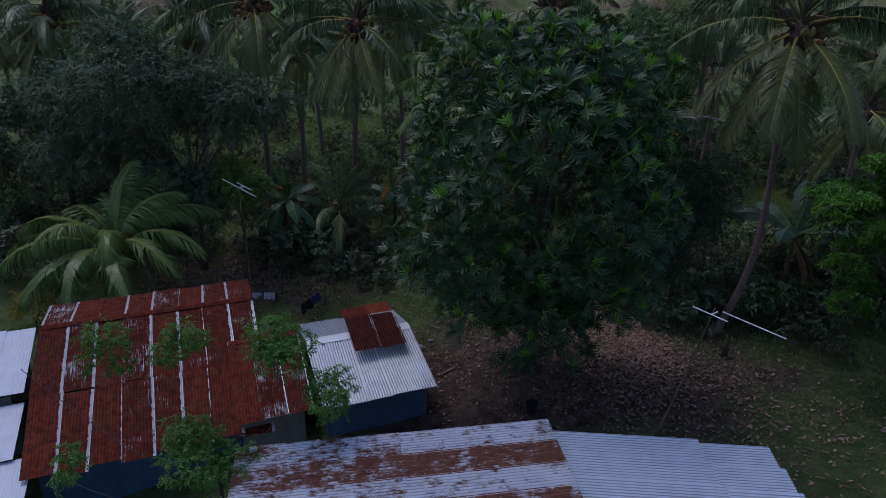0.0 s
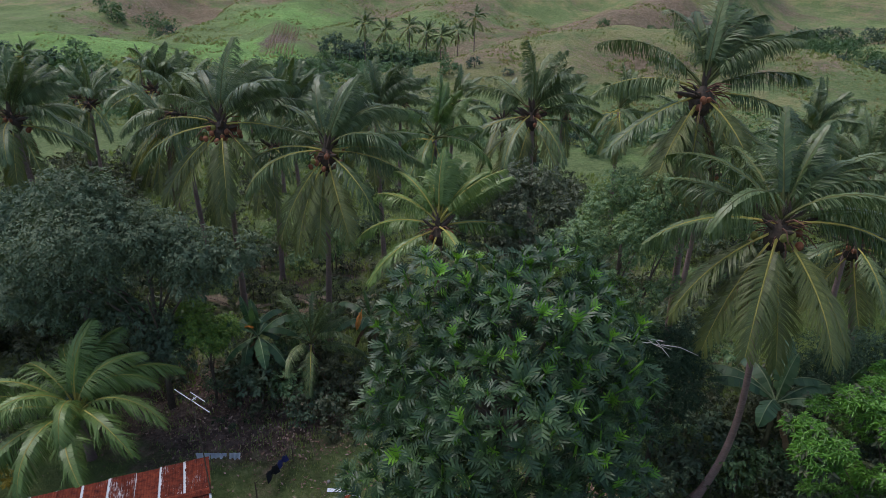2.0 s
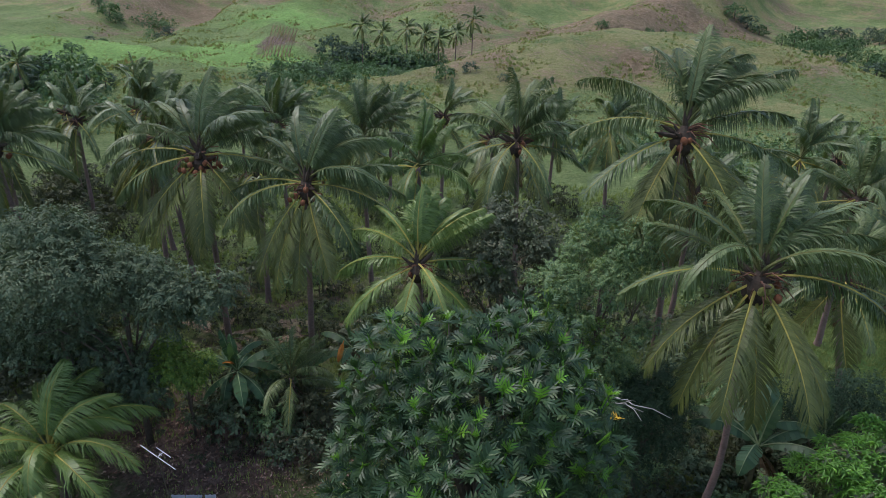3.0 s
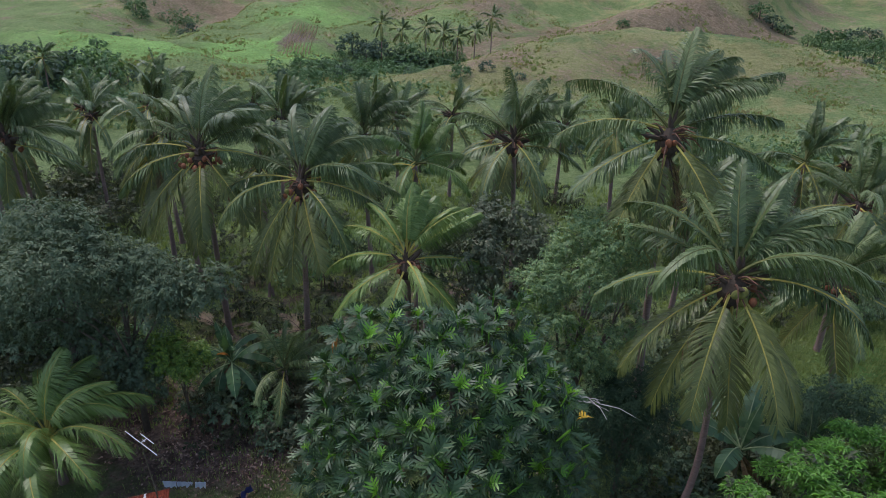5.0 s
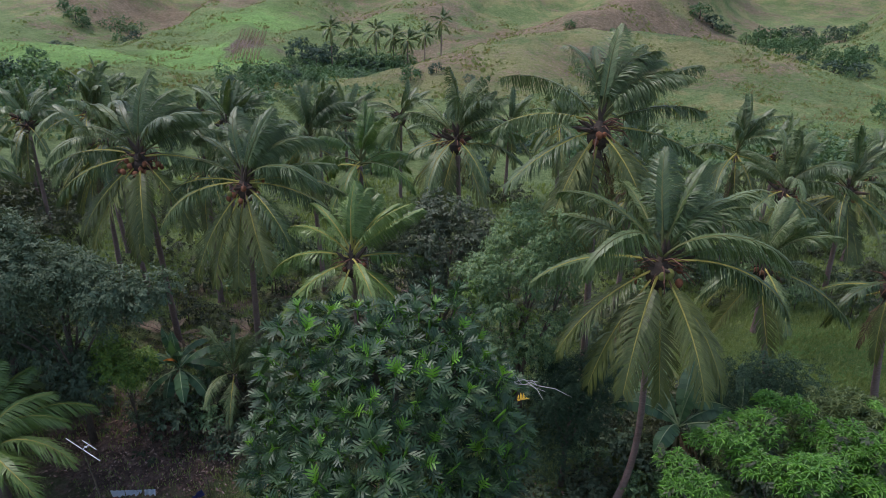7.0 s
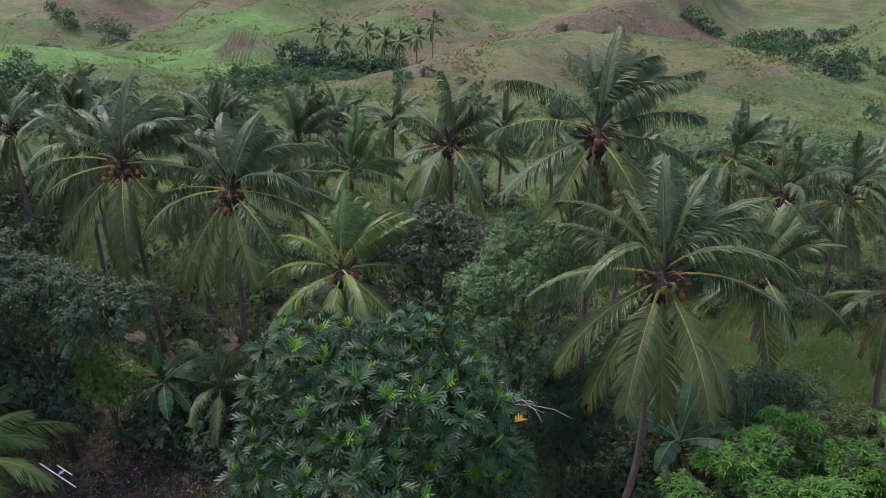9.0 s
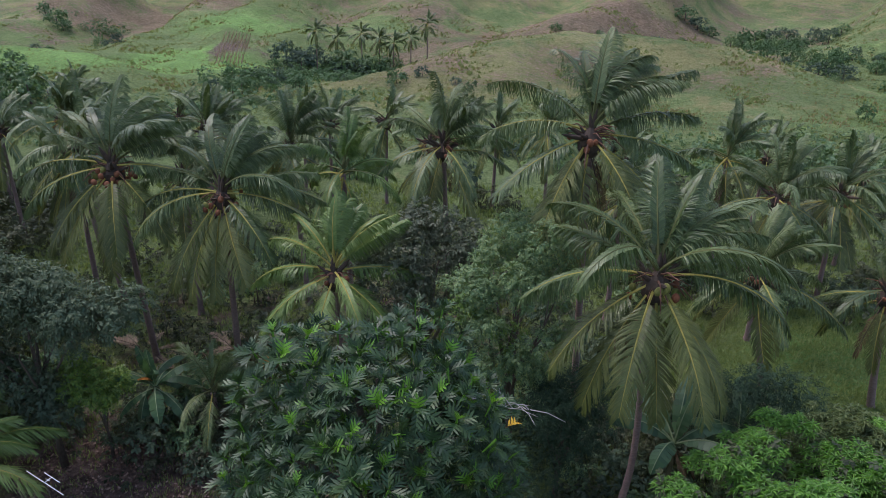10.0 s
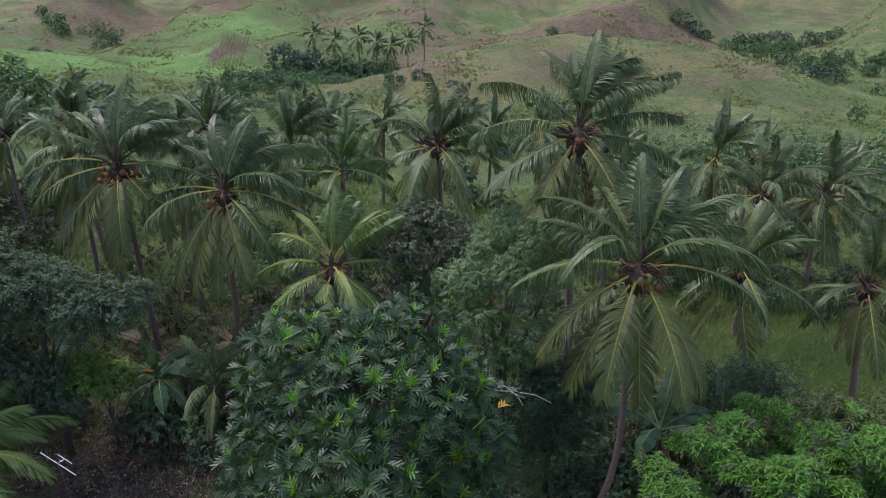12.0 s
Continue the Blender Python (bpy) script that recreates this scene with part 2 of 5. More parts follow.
def land(x, y):
    x, y = np.asarray(x, float), np.asarray(y, float)
    total = np.zeros(np.broadcast(x, y).shape)
    for pts, w_right, w_left in RIDGES:
        best = np.zeros_like(total)
        for (ax, ay, ah), (bx, by, bh) in zip(pts, pts[1:]):
            dx, dy = bx - ax, by - ay
            s = np.clip(((x - ax) * dx + (y - ay) * dy) / (dx * dx + dy * dy), 0, 1)
            d = np.hypot(x - ax - s * dx, y - ay - s * dy)
            w = np.where(dx * (y - ay) - dy * (x - ax) > 0, w_left, w_right)
            best = np.maximum(best, (ah + s * (bh - ah)) * np.exp(-(d / w) ** 1.8))
        total = (total ** 3 + best ** 3) ** (1 / 3)
    gul = np.abs(np.sin(x * 0.055 + 1.1 * np.sin(y * 0.031) + 0.012 * y)) ** 0.7
    total = total - np.clip(total / 8, 0, 1) * 2.6 * (1 - gul) * np.clip((y - 185) / 40, 0, 1)
    s = np.clip((y - 250) / 420, 0, 1)
    total = total + 95 * s * s * (3 - 2 * s)
    far = np.clip((np.hypot(x, y) - 50) / 80, 0, 1)
    total = total + far * (0.5 * np.sin(x * 0.045 + 1.3 * np.sin(y * 0.021)) + 0.4 * np.sin(y * 0.06 + x * 0.02) + 0.25 * np.sin(x * 0.16 + y * 0.11) - 0.5)
    total = total + 0.10 * np.sin(x * 0.5 + 0.7 * np.sin(y * 0.37)) + 0.08 * np.sin(y * 0.6 + x * 0.23)
    dip = np.exp(-((x + 9) / 9) ** 2 - ((y - 13) / 7) ** 2)
    dip2 = np.exp(-((x + 12) / 6) ** 2 - ((y - 9.5) / 4.5) ** 2)
    hollow = np.exp(-((x + 28) / 32) ** 2 - ((y - 180) / 17) ** 2) + 0.7 * np.exp(-((x - 12) / 26) ** 2 - ((y - 190) / 10) ** 2)
    return total - 0.8 * dip - 1.4 * dip2 - 4.2 * hollow


def land_z(x, y):
    return float(land(x, y))


def build_ground():
    n = 290
    u, v = np.linspace(-1, 1, n), np.linspace(0, 1, n + 80)
    xs = 520 * np.sinh(2.6 * u) / math.sinh(2.6)
    ys = -120 + 1000 * (0.22 * v + 0.78 * v ** 2.4)
    X, Y = np.meshgrid(xs, ys)
    Z = land(X, Y)
    rough = np.array([noise.fractal((x * 0.09, y * 0.09, 0), 0.9, 2.1, 4) if y > 85 else 0.0 for x, y in zip(X.ravel(), Y.ravel())]).reshape(Z.shape)
    Z = Z + rough * np.clip((Y - 85) / 30, 0, 1) * (0.55 + 0.5 * np.clip((Y - 150) / 60, 0, 1))
    verts = np.stack([X, Y, Z], -1).reshape(-1, 3)
    r, c = np.meshgrid(np.arange(len(ys) - 1), np.arange(n - 1), indexing="ij")
    a = (r * n + c).ravel()
    faces = np.stack([a, a + 1, a + n + 1, a + n], -1)
    me = mesh("ground", verts, faces, GROUND, smooth=True)
    x, y, z = verts.T

    def blob(cx, cy, rx, ry):
        return np.exp(-((x - cx) / rx) ** 2 - ((y - cy) / ry) ** 2)

    dirt_or_shade = np.clip(0.75 * blob(2, 19, 6, 5) + 0.95 * blob(-13, 26, 7, 4) + 0.6 * blob(-2, 17, 3, 3) + 0.5 * blob(10, 20.5, 6, 4), 0, 0.85)
    dirt_or_shade += 0.36 * blob(-12, 40, 26, 14) + 0.3 * blob(4, 48, 14, 14)
    dirt_or_shade += 0.85 * blob(-78, 183, 4.5, 12) + 0.6 * blob(-68, 186, 6, 3) + 0.6 * blob(-118, 186, 12, 3) + 0.2 * blob(22, 222, 22, 14) + 0.6 * blob(-168, 232, 6, 14) + 0.45 * blob(-20, 232, 20, 10) + 0.42 * np.clip((z - 9) / 8, 0, 1) * (y > 180) + 0.35 * blob(-6, 140, 14, 8)
    dry = 0.55 * blob(14, 140, 62, 34) + 0.5 * blob(-16, 130, 18, 14) + 0.5 * blob(40, 250, 60, 45) + 0.3 * np.clip(z / 12, 0, 1) + np.clip((y - 250) / 120, 0, 1) * 0.35 + 0.5 * blob(-140, 186, 14, 6) + 0.6 * blob(26, 41, 14, 9)
    dry = np.clip(dry, 0, 0.92)
    lush = 0.5 * blob(84, 150, 22, 16) + 0.4 * blob(100, 200, 20, 14) + 0.95 * blob(-105, 150, 30, 12) + 0.8 * blob(-92, 176, 14, 12) + 0.5 * blob(-150, 160, 30, 12) + 0.42 * blob(-60, 245, 60, 40) + 0.35 * blob(60, 110, 40, 16) + 0.75 * blob(-70, 170, 16, 14) + 0.45 * blob(-100, 225, 24, 25) + 0.7 * blob(27, 40, 13, 9) + 0.45 * blob(20, 84, 40, 10) + 0.4 * blob(75, 120, 14, 20) + 0.5 * blob(-88, 170, 8, 8)
    brown = 0.55 * blob(18, 140, 44, 16) + 0.8 * blob(12, 204, 64, 20) + 0.15 * blob(10, 150, 60, 20) + 1.1 * blob(26, 232, 46, 26) + 0.45 * blob(-180, 245, 30, 40) + 0.5 * blob(-110, 275, 60, 40) + 0.5 * blob(-40, 260, 40, 40) + 0.55 * blob(-160, 285, 22, 50) + 0.45 * blob(90, 250, 40, 40) + 0.6 * blob(-74, 190, 9, 8) + np.clip((y - 240) / 80, 0, 1) * 0.35
    brown = np.clip(brown, 0, 0.95) - 0.5 * lush - 1.2 * np.clip((100 - y) / 10, 0, 1)
    for name, val in (("dirt_or_shade", dirt_or_shade), ("dry", dry), ("lush", lush), ("brown", brown)):
        me.attributes.new(name, "FLOAT", "POINT").data.foreach_set("value", val.astype(np.float32))
    return tagged(new("ground", me), "grassy valley floor with bare yard soil rising to rolling hills", "ground", kind="structure")


build_ground()


# ---- coconut palms ----
def frond_mesh(name, length, elev, droop, side, seed, leaf_mat, rib_mat, n=90, hang=0.8, leaf=1.0, width=0.03, bends=3, wind=None):
    """A feather leaf along +x: an arching midrib with a dense row of leaflets on each side that bow over and hang."""
    rng = np.random.default_rng(seed)
    steps = 16
    t = np.arange(steps + 1) / steps
    e, a = elev - droop * t ** 1.3, side * t ** 1.4
    dirs = np.stack([np.cos(e) * np.cos(a), np.cos(e) * np.sin(a), np.sin(e)], -1)
    pts = np.concatenate([np.zeros((1, 3)), np.cumsum(dirs[:-1] * length / steps, 0)])
    v, f = tube(pts, [0.062 * (1 - 0.9 * k ** 0.8) for k in t], 4)
    verts, faces, index = [np.array(v)], list(f), [1] * len(f)
    base = len(v)
    s = 0.21 + 0.79 * (np.arange(n) + 0.5) / n
    q = np.stack([np.interp(s, t, pts[:, k]) for k in range(3)], -1)
    d = np.stack([np.interp(s, t, dirs[:, k]) for k in range(3)], -1)
    d /= np.linalg.norm(d, axis=1)[:, None]
    lat = np.cross(d, [0, 0, 1.0])
    steep = np.linalg.norm(lat, axis=1)
    lat = np.where(steep[:, None] < 0.2, np.array([[0, -1.0, 0]]), lat)
    lat /= np.linalg.norm(lat, axis=1)[:, None]
    up = np.cross(lat, d)
    profile = np.interp(s, [0.17, 0.3, 0.5, 0.75, 0.92, 1.0], [0.45, 0.85, 1.0, 0.88, 0.6, 0.35]) * leaf
    fwd = (0.32 + 0.75 * s) * (1.5 if elev > 0.9 else 1.0)
    wind = (1.2 * np.sign(side) if side else 0.0) if wind is None else wind
    gust = np.array([math.cos(wind), math.sin(wind), 0.0]) * (0.9 if elev > 0.7 else 0.3)
    wave = 0.18 * np.sin(s * 9 + seed) + 0.12 * np.sin(s * 23 + seed * 2)
    for sgn in (-1, 1):
        ln = profile * rng.uniform(0.88, 1.08, n)
        bunch = np.repeat(rng.normal(size=n // 3 + 1), 3)[:n]
        h = np.clip(hang * (1 + wave + 0.14 * bunch) * rng.uniform(0.8, 1.2, n), 0, 1.25)
        out = lat * sgn + d * (fwd * rng.uniform(0.88, 1.12, n) + 0.13 * bunch)[:, None] + up * (0.35 + 0.12 * bunch)[:, None]
        out /= np.linalg.norm(out, axis=1)[:, None]
        p, rows = q, []
        cuts = ((0.26, 0.18, 0.85), (0.36, 0.66, 0.8), (0.40, 0.92, 0.0)) if bends == 3 else ((0.42, 0.3, 0.95), (0.60, 0.85, 0.0))
        w0 = d * (width * 0.35)
        rows += [p - w0, p + w0]
        for part_ln, g, wd in cuts:
            k = np.clip(g * h, 0, 0.96)[:, None]
            way = out * (1 - k) + np.array([0, 0, -1.0]) * k + gust * k * 0.5
            way /= np.linalg.norm(way, axis=1)[:, None]
            p = p + way * (ln * part_ln)[:, None]
            across = d - way * np.sum(d * way, 1)[:, None]
            across /= np.linalg.norm(across, axis=1)[:, None] + 1e-6
            rows += [p - across * width * 0.5 * wd, p + across * width * 0.5 * wd] if wd else [p]
        block = np.stack(rows, 1)
        m = block.shape[1]
        verts.append(block.reshape(-1, 3))
        for i in range(n):
            b = base + i * m
            faces += [(b + 2 * j, b + 2 * j + 1, b + 2 * j + 3, b + 2 * j + 2) for j in range(len(cuts) - 1)] + [(b + m - 3, b + m - 2, b + m - 1)]
            index += [0] * len(cuts)
        base += n * m
    return mesh(name, np.concatenate(verts), faces, [leaf_mat, rib_mat], index)


def frond_set(leaf_mat, old_mat, rib_mat, length, n, seed, leaf=1.0, width=0.036, bends=3):
    """Leaf shapes by rank (upright to hanging) and by sideways bend."""
    shapes = {}
    ranks = [(1.45, 0.6), (1.12, 1.25), (0.72, 1.45), (0.32, 1.3), (-0.06, 1.05), (-0.5, 0.7), (-0.95, 0.35)]
    for r, (elev, droop) in enumerate(ranks):
        for b in (-1, 0, 1):
            shapes[r, b] = frond_mesh("frond", length * (0.78 if r == 0 else 0.9 if r == 1 else 1), elev, droop, b * (0.6 if r < 3 else 0.32), seed + 7 * r + b, old_mat if r > 4 else leaf_mat, RACHIS if r > 3 else rib_mat, n, (0.75, 0.85, 1.0, 1.0, 0.9, 0.7, 0.5)[r], leaf * (0.85, 1, 1, 1, 1, 0.95, 0.85)[r], width, bends)
    return shapes


FRONDS = frond_set(PALM, PALM_OLD, RACHIS_DULL, 4.7, 92, 10, 1.15, 0.038)
FRONDS_Y = frond_set(PALM_YOUNG, PALM_YOUNG, RACHIS_DULL, 4.2, 96, 90, 1.0, 0.044)
FRONDS_FAR = frond_set(PALM, PALM_OLD, RACHIS_DULL, 4.8, 54, 200, 1.1, 0.062, 2)
FRONDS_HILL = frond_set(PALM, PALM_OLD, RACHIS_DULL, 4.6, 26, 260, 1.1, 0.15, 2)
FROND_DEAD = frond_mesh("frond", 3.8, -0.9, 0.5, 0.1, 5, PALM_DEAD, FIBRE, 46, 0.8, 0.7, 0.04, 2)


def ball(name, r, mat, sz=1.0, seg=8):
    bm = bmesh.new()
    bmesh.ops.create_uvsphere(bm, u_segments=seg, v_segments=max(5, seg - 2), radius=r)
    for v in bm.verts:
        v.co.z *= sz
    me = bpy.data.meshes.new(name)
    bm.to_mesh(me), bm.free()
    for p in me.polygons:
        p.use_smooth = True
    me.materials.append(mat)
    return me


STALKS = bark_material("orange_brown_palm_stalk", (0.085, 0.038, 0.028), (0.25, 0.12, 0.07), 6)
NUT, NUT_GREEN = ball("coconut", 0.135, HUSK, 1.2), ball("coconut", 0.15, HUSK_GREEN, 1.2)
STALK = mesh("flower_stalk", *tube([(0, 0, 0), (0.25, 0, 0.22), (0.5, 0, 0.2), (0.75, 0, 0.0)], [0.022, 0.02, 0.016, 0.008], 5), STALKS)
SPATHE = mesh("spathe", *tube([(0, 0, 0), (0.2, 0, 0.3), (0.45, 0, 0.5), (0.6, 0, 0.62)], [0.03, 0.07, 0.055, 0.01], 6), FIBRE)
SHAFT = mesh("crown_shaft", *tube([(0, 0, -0.3), (0, 0, -0.1), (0.02, 0, 0.15), (0, 0.02, 0.4), (0, 0, 0.6)], [0.2, 0.34, 0.38, 0.26, 0.06], 9), FIBRE)
WIND = 0.6  # heading that the gusts bend the crowns to


def trunk_mesh(lean_x, lean_y, height, r0, r1, bend=0.25, mat=TRUNK):
    n = 40
    path, radii = [], []
    for i in range(n + 1):
        s = i / n
        k = s + bend * math.sin(math.pi * s) * 0.35 * (1 - s)
        path.append((lean_x * k, lean_y * k, height * s - 0.4 * (1 - s)))
        radii.append((r1 + (r0 - r1) * (1 - s) ** 2.2 + 0.16 * max(0, 1 - s * 14)) * (1.05 if i % 2 else 0.97))
    return mesh("trunk", *tube(path, radii, 10), mat, smooth=True)


def palm(base, crown, seed, fronds=24, size=1.0, shapes=None, nuts=8, green=False, dead=1, r=0.17, label="", group="coconut grove", low=True, sway=0.34, lift=0.0, tuft=0, leaves=(), leaf_mat=None, bow=0.25):
    rng = random.Random(seed)
    shapes = shapes or FRONDS
    bx, by = base
    bz = land_z(bx, by)
    h = crown[2] - bz
    root = thing("coconut_palm", label or "tall coconut palm with wind-bent green fronds", "palm tree", pose(bx, by, bz), group)
    top = Vector((crown[0] - bx, crown[1] - by, h))
    if low:
        part("trunk", trunk_mesh(top.x, top.y, h, r * 1.25, r * 0.8, bow), root)
    spin = rng.uniform(0, 6.28)
    for i, (az, elev, droop) in enumerate(leaves):
        bend = 0.5 * math.sin(WIND - radians(az)) * (1 if elev > 20 else 0.4)
        old = elev < -15 and leaf_mat is None
        me = frond_mesh("frond", 4.9 * size * rng.uniform(0.94, 1.04) * (0.8 if elev > 60 else 1), radians(elev), radians(droop + 14 * (elev > 60)), bend, seed * 50 + i, PALM_OLD if old else leaf_mat or PALM, RACHIS if elev < 22 or leaf_mat else RACHIS_DULL, 112, 0.8 if elev > 65 else 1.0 if elev > -10 else 0.6, 1.2 * size, 0.038, wind=WIND - radians(az))
        part("frond", me, root, m=Matrix.Translation(top + Vector((0, 0, 0.25 + elev / 220))) @ Matrix.Rotation(radians(az), 4, "Z") @ Matrix.Rotation(rng.uniform(-0.15, 0.15), 4, "X"))
    for i in range(fronds):
        s = (i + 0.5) / fronds
        az = spin + i * 2.39996 + rng.uniform(-0.25, 0.25)
        rank = max(0, min(6, int(s ** 1.1 * 6.4 - lift - 2.1 * math.cos(az - WIND - 0.55) * min(1, s * 3.2))))
        off = math.sin(WIND - az)
        bend = 0 if abs(off) < 0.35 else (1 if off > 0 else -1)
        k = size * rng.uniform(0.88, 1.08)
        m = Matrix.Translation(top + Vector((0, 0, 0.55 - 0.75 * s))) @ Matrix.Rotation(sway * max(0, 1.2 - 0.4 * rank), 4, Vector((-math.sin(WIND), math.cos(WIND), 0)))
        m = m @ Matrix.Rotation(az, 4, "Z") @ Matrix.Rotation(rng.uniform(-0.16, 0.16), 4, "Y") @ Matrix.Rotation(rng.uniform(-0.35, 0.35), 4, "X") @ Matrix.Scale(k, 4)
        part("frond", shapes[rank, bend], root, m=m)
    for i in range(tuft):  # young upright leaves swept downwind
        az = WIND - 0.1 + rng.uniform(-1.0, 1.0)
        m = Matrix.Translation(top + Vector((0, 0, 0.5))) @ Matrix.Rotation(rng.uniform(-0.1, 0.2), 4, Vector((-math.sin(WIND), math.cos(WIND), 0))) @ Matrix.Rotation(az, 4, "Z") @ Matrix.Rotation(rng.uniform(-0.3, 0.3), 4, "X") @ Matrix.Scale(size * rng.uniform(0.85, 1.05), 4)
        part("frond", shapes[rng.choice((0, 1, 1)), rng.choice((-1, 0, 1))], root, m=m)
    for i in range(dead):
        m = Matrix.Translation(top + Vector((0, 0, -0.35))) @ Matrix.Rotation(rng.uniform(0, 6.28), 4, "Z") @ Matrix.Scale(size * rng.uniform(0.7, 0.95), 4)
        part("dead_frond", FROND_DEAD, root, "dry brown hanging frond", m)
    for i in range(nuts):
        a = rng.uniform(0, 6.28) if not (green and i < 4) else rng.uniform(-2.3, -0.9)
        rr = rng.uniform(0.4, 0.8 + 0.012 * nuts) * size
        m = pose(top.x + rr * math.cos(a), top.y + rr * math.sin(a), top.z - rng.uniform(-0.2, 0.5) * size, rng.uniform(-30, 30), rng.uniform(-30, 30)) @ Matrix.Scale(size * rng.uniform(0.8, 1.1), 4)
        part("coconut", NUT_GREEN if (green and i < 4) or rng.random() < 0.2 else NUT, root, m=m)
    if nuts:
        part("crown_shaft", SHAFT, root, "brown fibrous crown heart", Matrix.Translation(top + Vector((0, 0, -0.25))) @ Matrix.Scale(size * 1.35, 4))
        for i in range(36):
            m = Matrix.Translation(top + Vector((0, 0, -0.15))) @ Matrix.Rotation(rng.uniform(0, 6.28), 4, "Z") @ Matrix.Rotation(rng.uniform(-0.9, 0.5), 4, "Y") @ Matrix.Scale(size * rng.uniform(1.0, 1.9), 4)
            part("flower_stalk" if i % 3 else "spathe", STALK if i % 3 else SPATHE, root, m=m)
    return root


PALMS = [  # base, crown, seed, fronds, size, nuts, green
    ((1.6, 40.8), (1.15, 40.0, 12.5), 4, 24, 1.0, 4, False),
    ((19.6, 34.6), (17.6, 34.5, 7.9), 7, 18, 0.95, 7, False),
    ((27.6, 48.5), (27.1, 48.0, 8.1), 8, 24, 1.0, 6, False),
    ((-9.0, 43.5), (-9.2, 43.0, 11.5), 9, 24, 0.95, 7, False),
    ((-21.0, 40.5), (-21.6, 40.0, 11.7), 10, 24, 1.0, 7, False),
    ((20.5, 50.5), (20.1, 50.0, 9.9), 12, 22, 1.0, 0, False),
    ((25.4, 35.6), (24.0, 34.8, 7.2), 13, 15, 0.92, 6, False),
    ((-30.0, 36.5), (-30.3, 36.0, 11.7), 14, 26, 1.05, 6, False),
    ((-28.0, 48.5), (-28.4, 48.0, 11.6), 15, 22, 1.0, 5, False),
    ((-18.0, 50.5), (-18.3, 50.0, 10.4), 16, 22, 1.0, 5, False),
    ((8.2, 58.5), (7.8, 58.0, 9.8), 17, 20, 0.9, 0, False),
    ((21.0, 42.5), (20.7, 42.0, 9.6), 18, 22, 0.95, 4, False),
]
# leaves of the foremost palms: heading, rise at the stalk and fall to the tip, in degrees
LEANING = [(160, 52, 80), (150, 26, 50), (188, 14, 62), (-112, -24, 46), (-70, -22, 48), (-18, 18, 88), (0, 26, 74), (95, 80, 30), (70, 74, 55), (30, 66, 72), (-35, 52, 112), (22, 50, 55), (215, -38, 32), (-45, -32, 38),
           (-92, -58, 18), (-20, -50, 26), (-140, 55, 125), (60, 42, 60), (120, 46, 62), (95, 22, 60), (200, -20, 45), (45, 72, 40)]
TALL = [(90, 84, 25), (60, 78, 60), (20, 80, 72), (150, 80, 58), (40, 68, 60), (110, 72, 45), (10, 46, 42), (15, 22, 42), (-5, 2, 46), (170, 46, 68), (185, 20, 60), (205, -14, 34), (-120, -44, 26), (-95, -54, 20), (-65, -20, 60), (-40, -44, 30),
        (60, 26, 50), (120, 28, 55), (230, -35, 35), (-20, -30, 35), (75, 62, 40)]
NUTTY = [(100, 84, 22), (70, 76, 55), (30, 62, 85), (140, 66, 70), (172, 36, 60), (190, 16, 62), (210, 0, 60), (-115, -36, 36), (-85, -46, 26), (-60, -26, 46), (-6, 10, 42), (20, 34, 60), (235, -30, 40), (-30, -20, 45), (60, 40, 60), (120, 40, 60), (160, 60, 90), (-100, -60, 14), (150, 10, 50)]
SPREAD = [(120, 76, 50), (80, 80, 40), (60, 70, 65), (30, 56, 86), (160, 56, 100), (186, 12, 62), (214, 8, 76), (-112, -40, 30), (-86, -50, 24), (-10, 6, 42), (10, 24, 36), (-40, -10, 50), (240, -34, 36), (45, 40, 60), (135, 40, 60), (90, 50, 50), (172, 30, 70), (-65, -36, 34), (-20, 40, 100), (20, 10, 50)]
FRESH = [(90, 86, 14), (110, 80, 30), (60, 80, 30), (150, 60, 88), (18, 46, 32), (2, 16, 42), (-62, 12, 82), (-100, -28, 40), (185, 16, 70), (40, 62, 40), (75, 70, 30), (-20, 60, 40), (130, 66, 50), (170, 40, 70), (215, -10, 50), (-30, -15, 40), (90, 40, 50)]
palm((9.35, 24.5), (10.3, 24.2, 12.1), 6, 0, 0.98, None, 9, True, 2, tuft=4, leaves=LEANING, bow=3.4, r=0.14, label="leaning coconut palm with yellow-ribbed hanging fronds and green nuts")
palm((9.0, 31.6), (8.3, 30.0, 15.6), 5, 0, 1.0, None, 6, False, 6, tuft=5, leaves=TALL, label="tallest coconut palm with an upright windswept tuft")
palm((-16.0, 35.3), (-14.7, 32.9, 12.6), 1, 0, 1.06, None, 26, False, 4, tuft=5, leaves=NUTTY, label="tall coconut palm heavy with orange-brown nut clusters")
palm((-9.9, 33.6), (-8.7, 32.1, 11.7), 2, 0, 1.02, None, 20, False, 3, tuft=5, leaves=SPREAD, label="tall coconut palm with wide arching fronds and brown nuts")
palm((-2.4, 29.6), (-2.4, 29.2, 9.2), 3, 0, 0.84, None, 4, False, 0, leaves=FRESH, leaf_mat=PALM_YOUNG, label="younger coconut palm with yellow-green fronds")
for base, crown, seed, fronds, size, nuts, green in PALMS:
    palm(base, crown, seed, fronds + 2, size, None if crown[1] < 45 else FRONDS_FAR, nuts, green, tuft=5)
palm((-4.3, 38.4), (-4.3, 38.0, 11.4), 11, 18, 0.95, FRONDS_Y, 0, False, 0, label="younger coconut palm with upright light fronds")
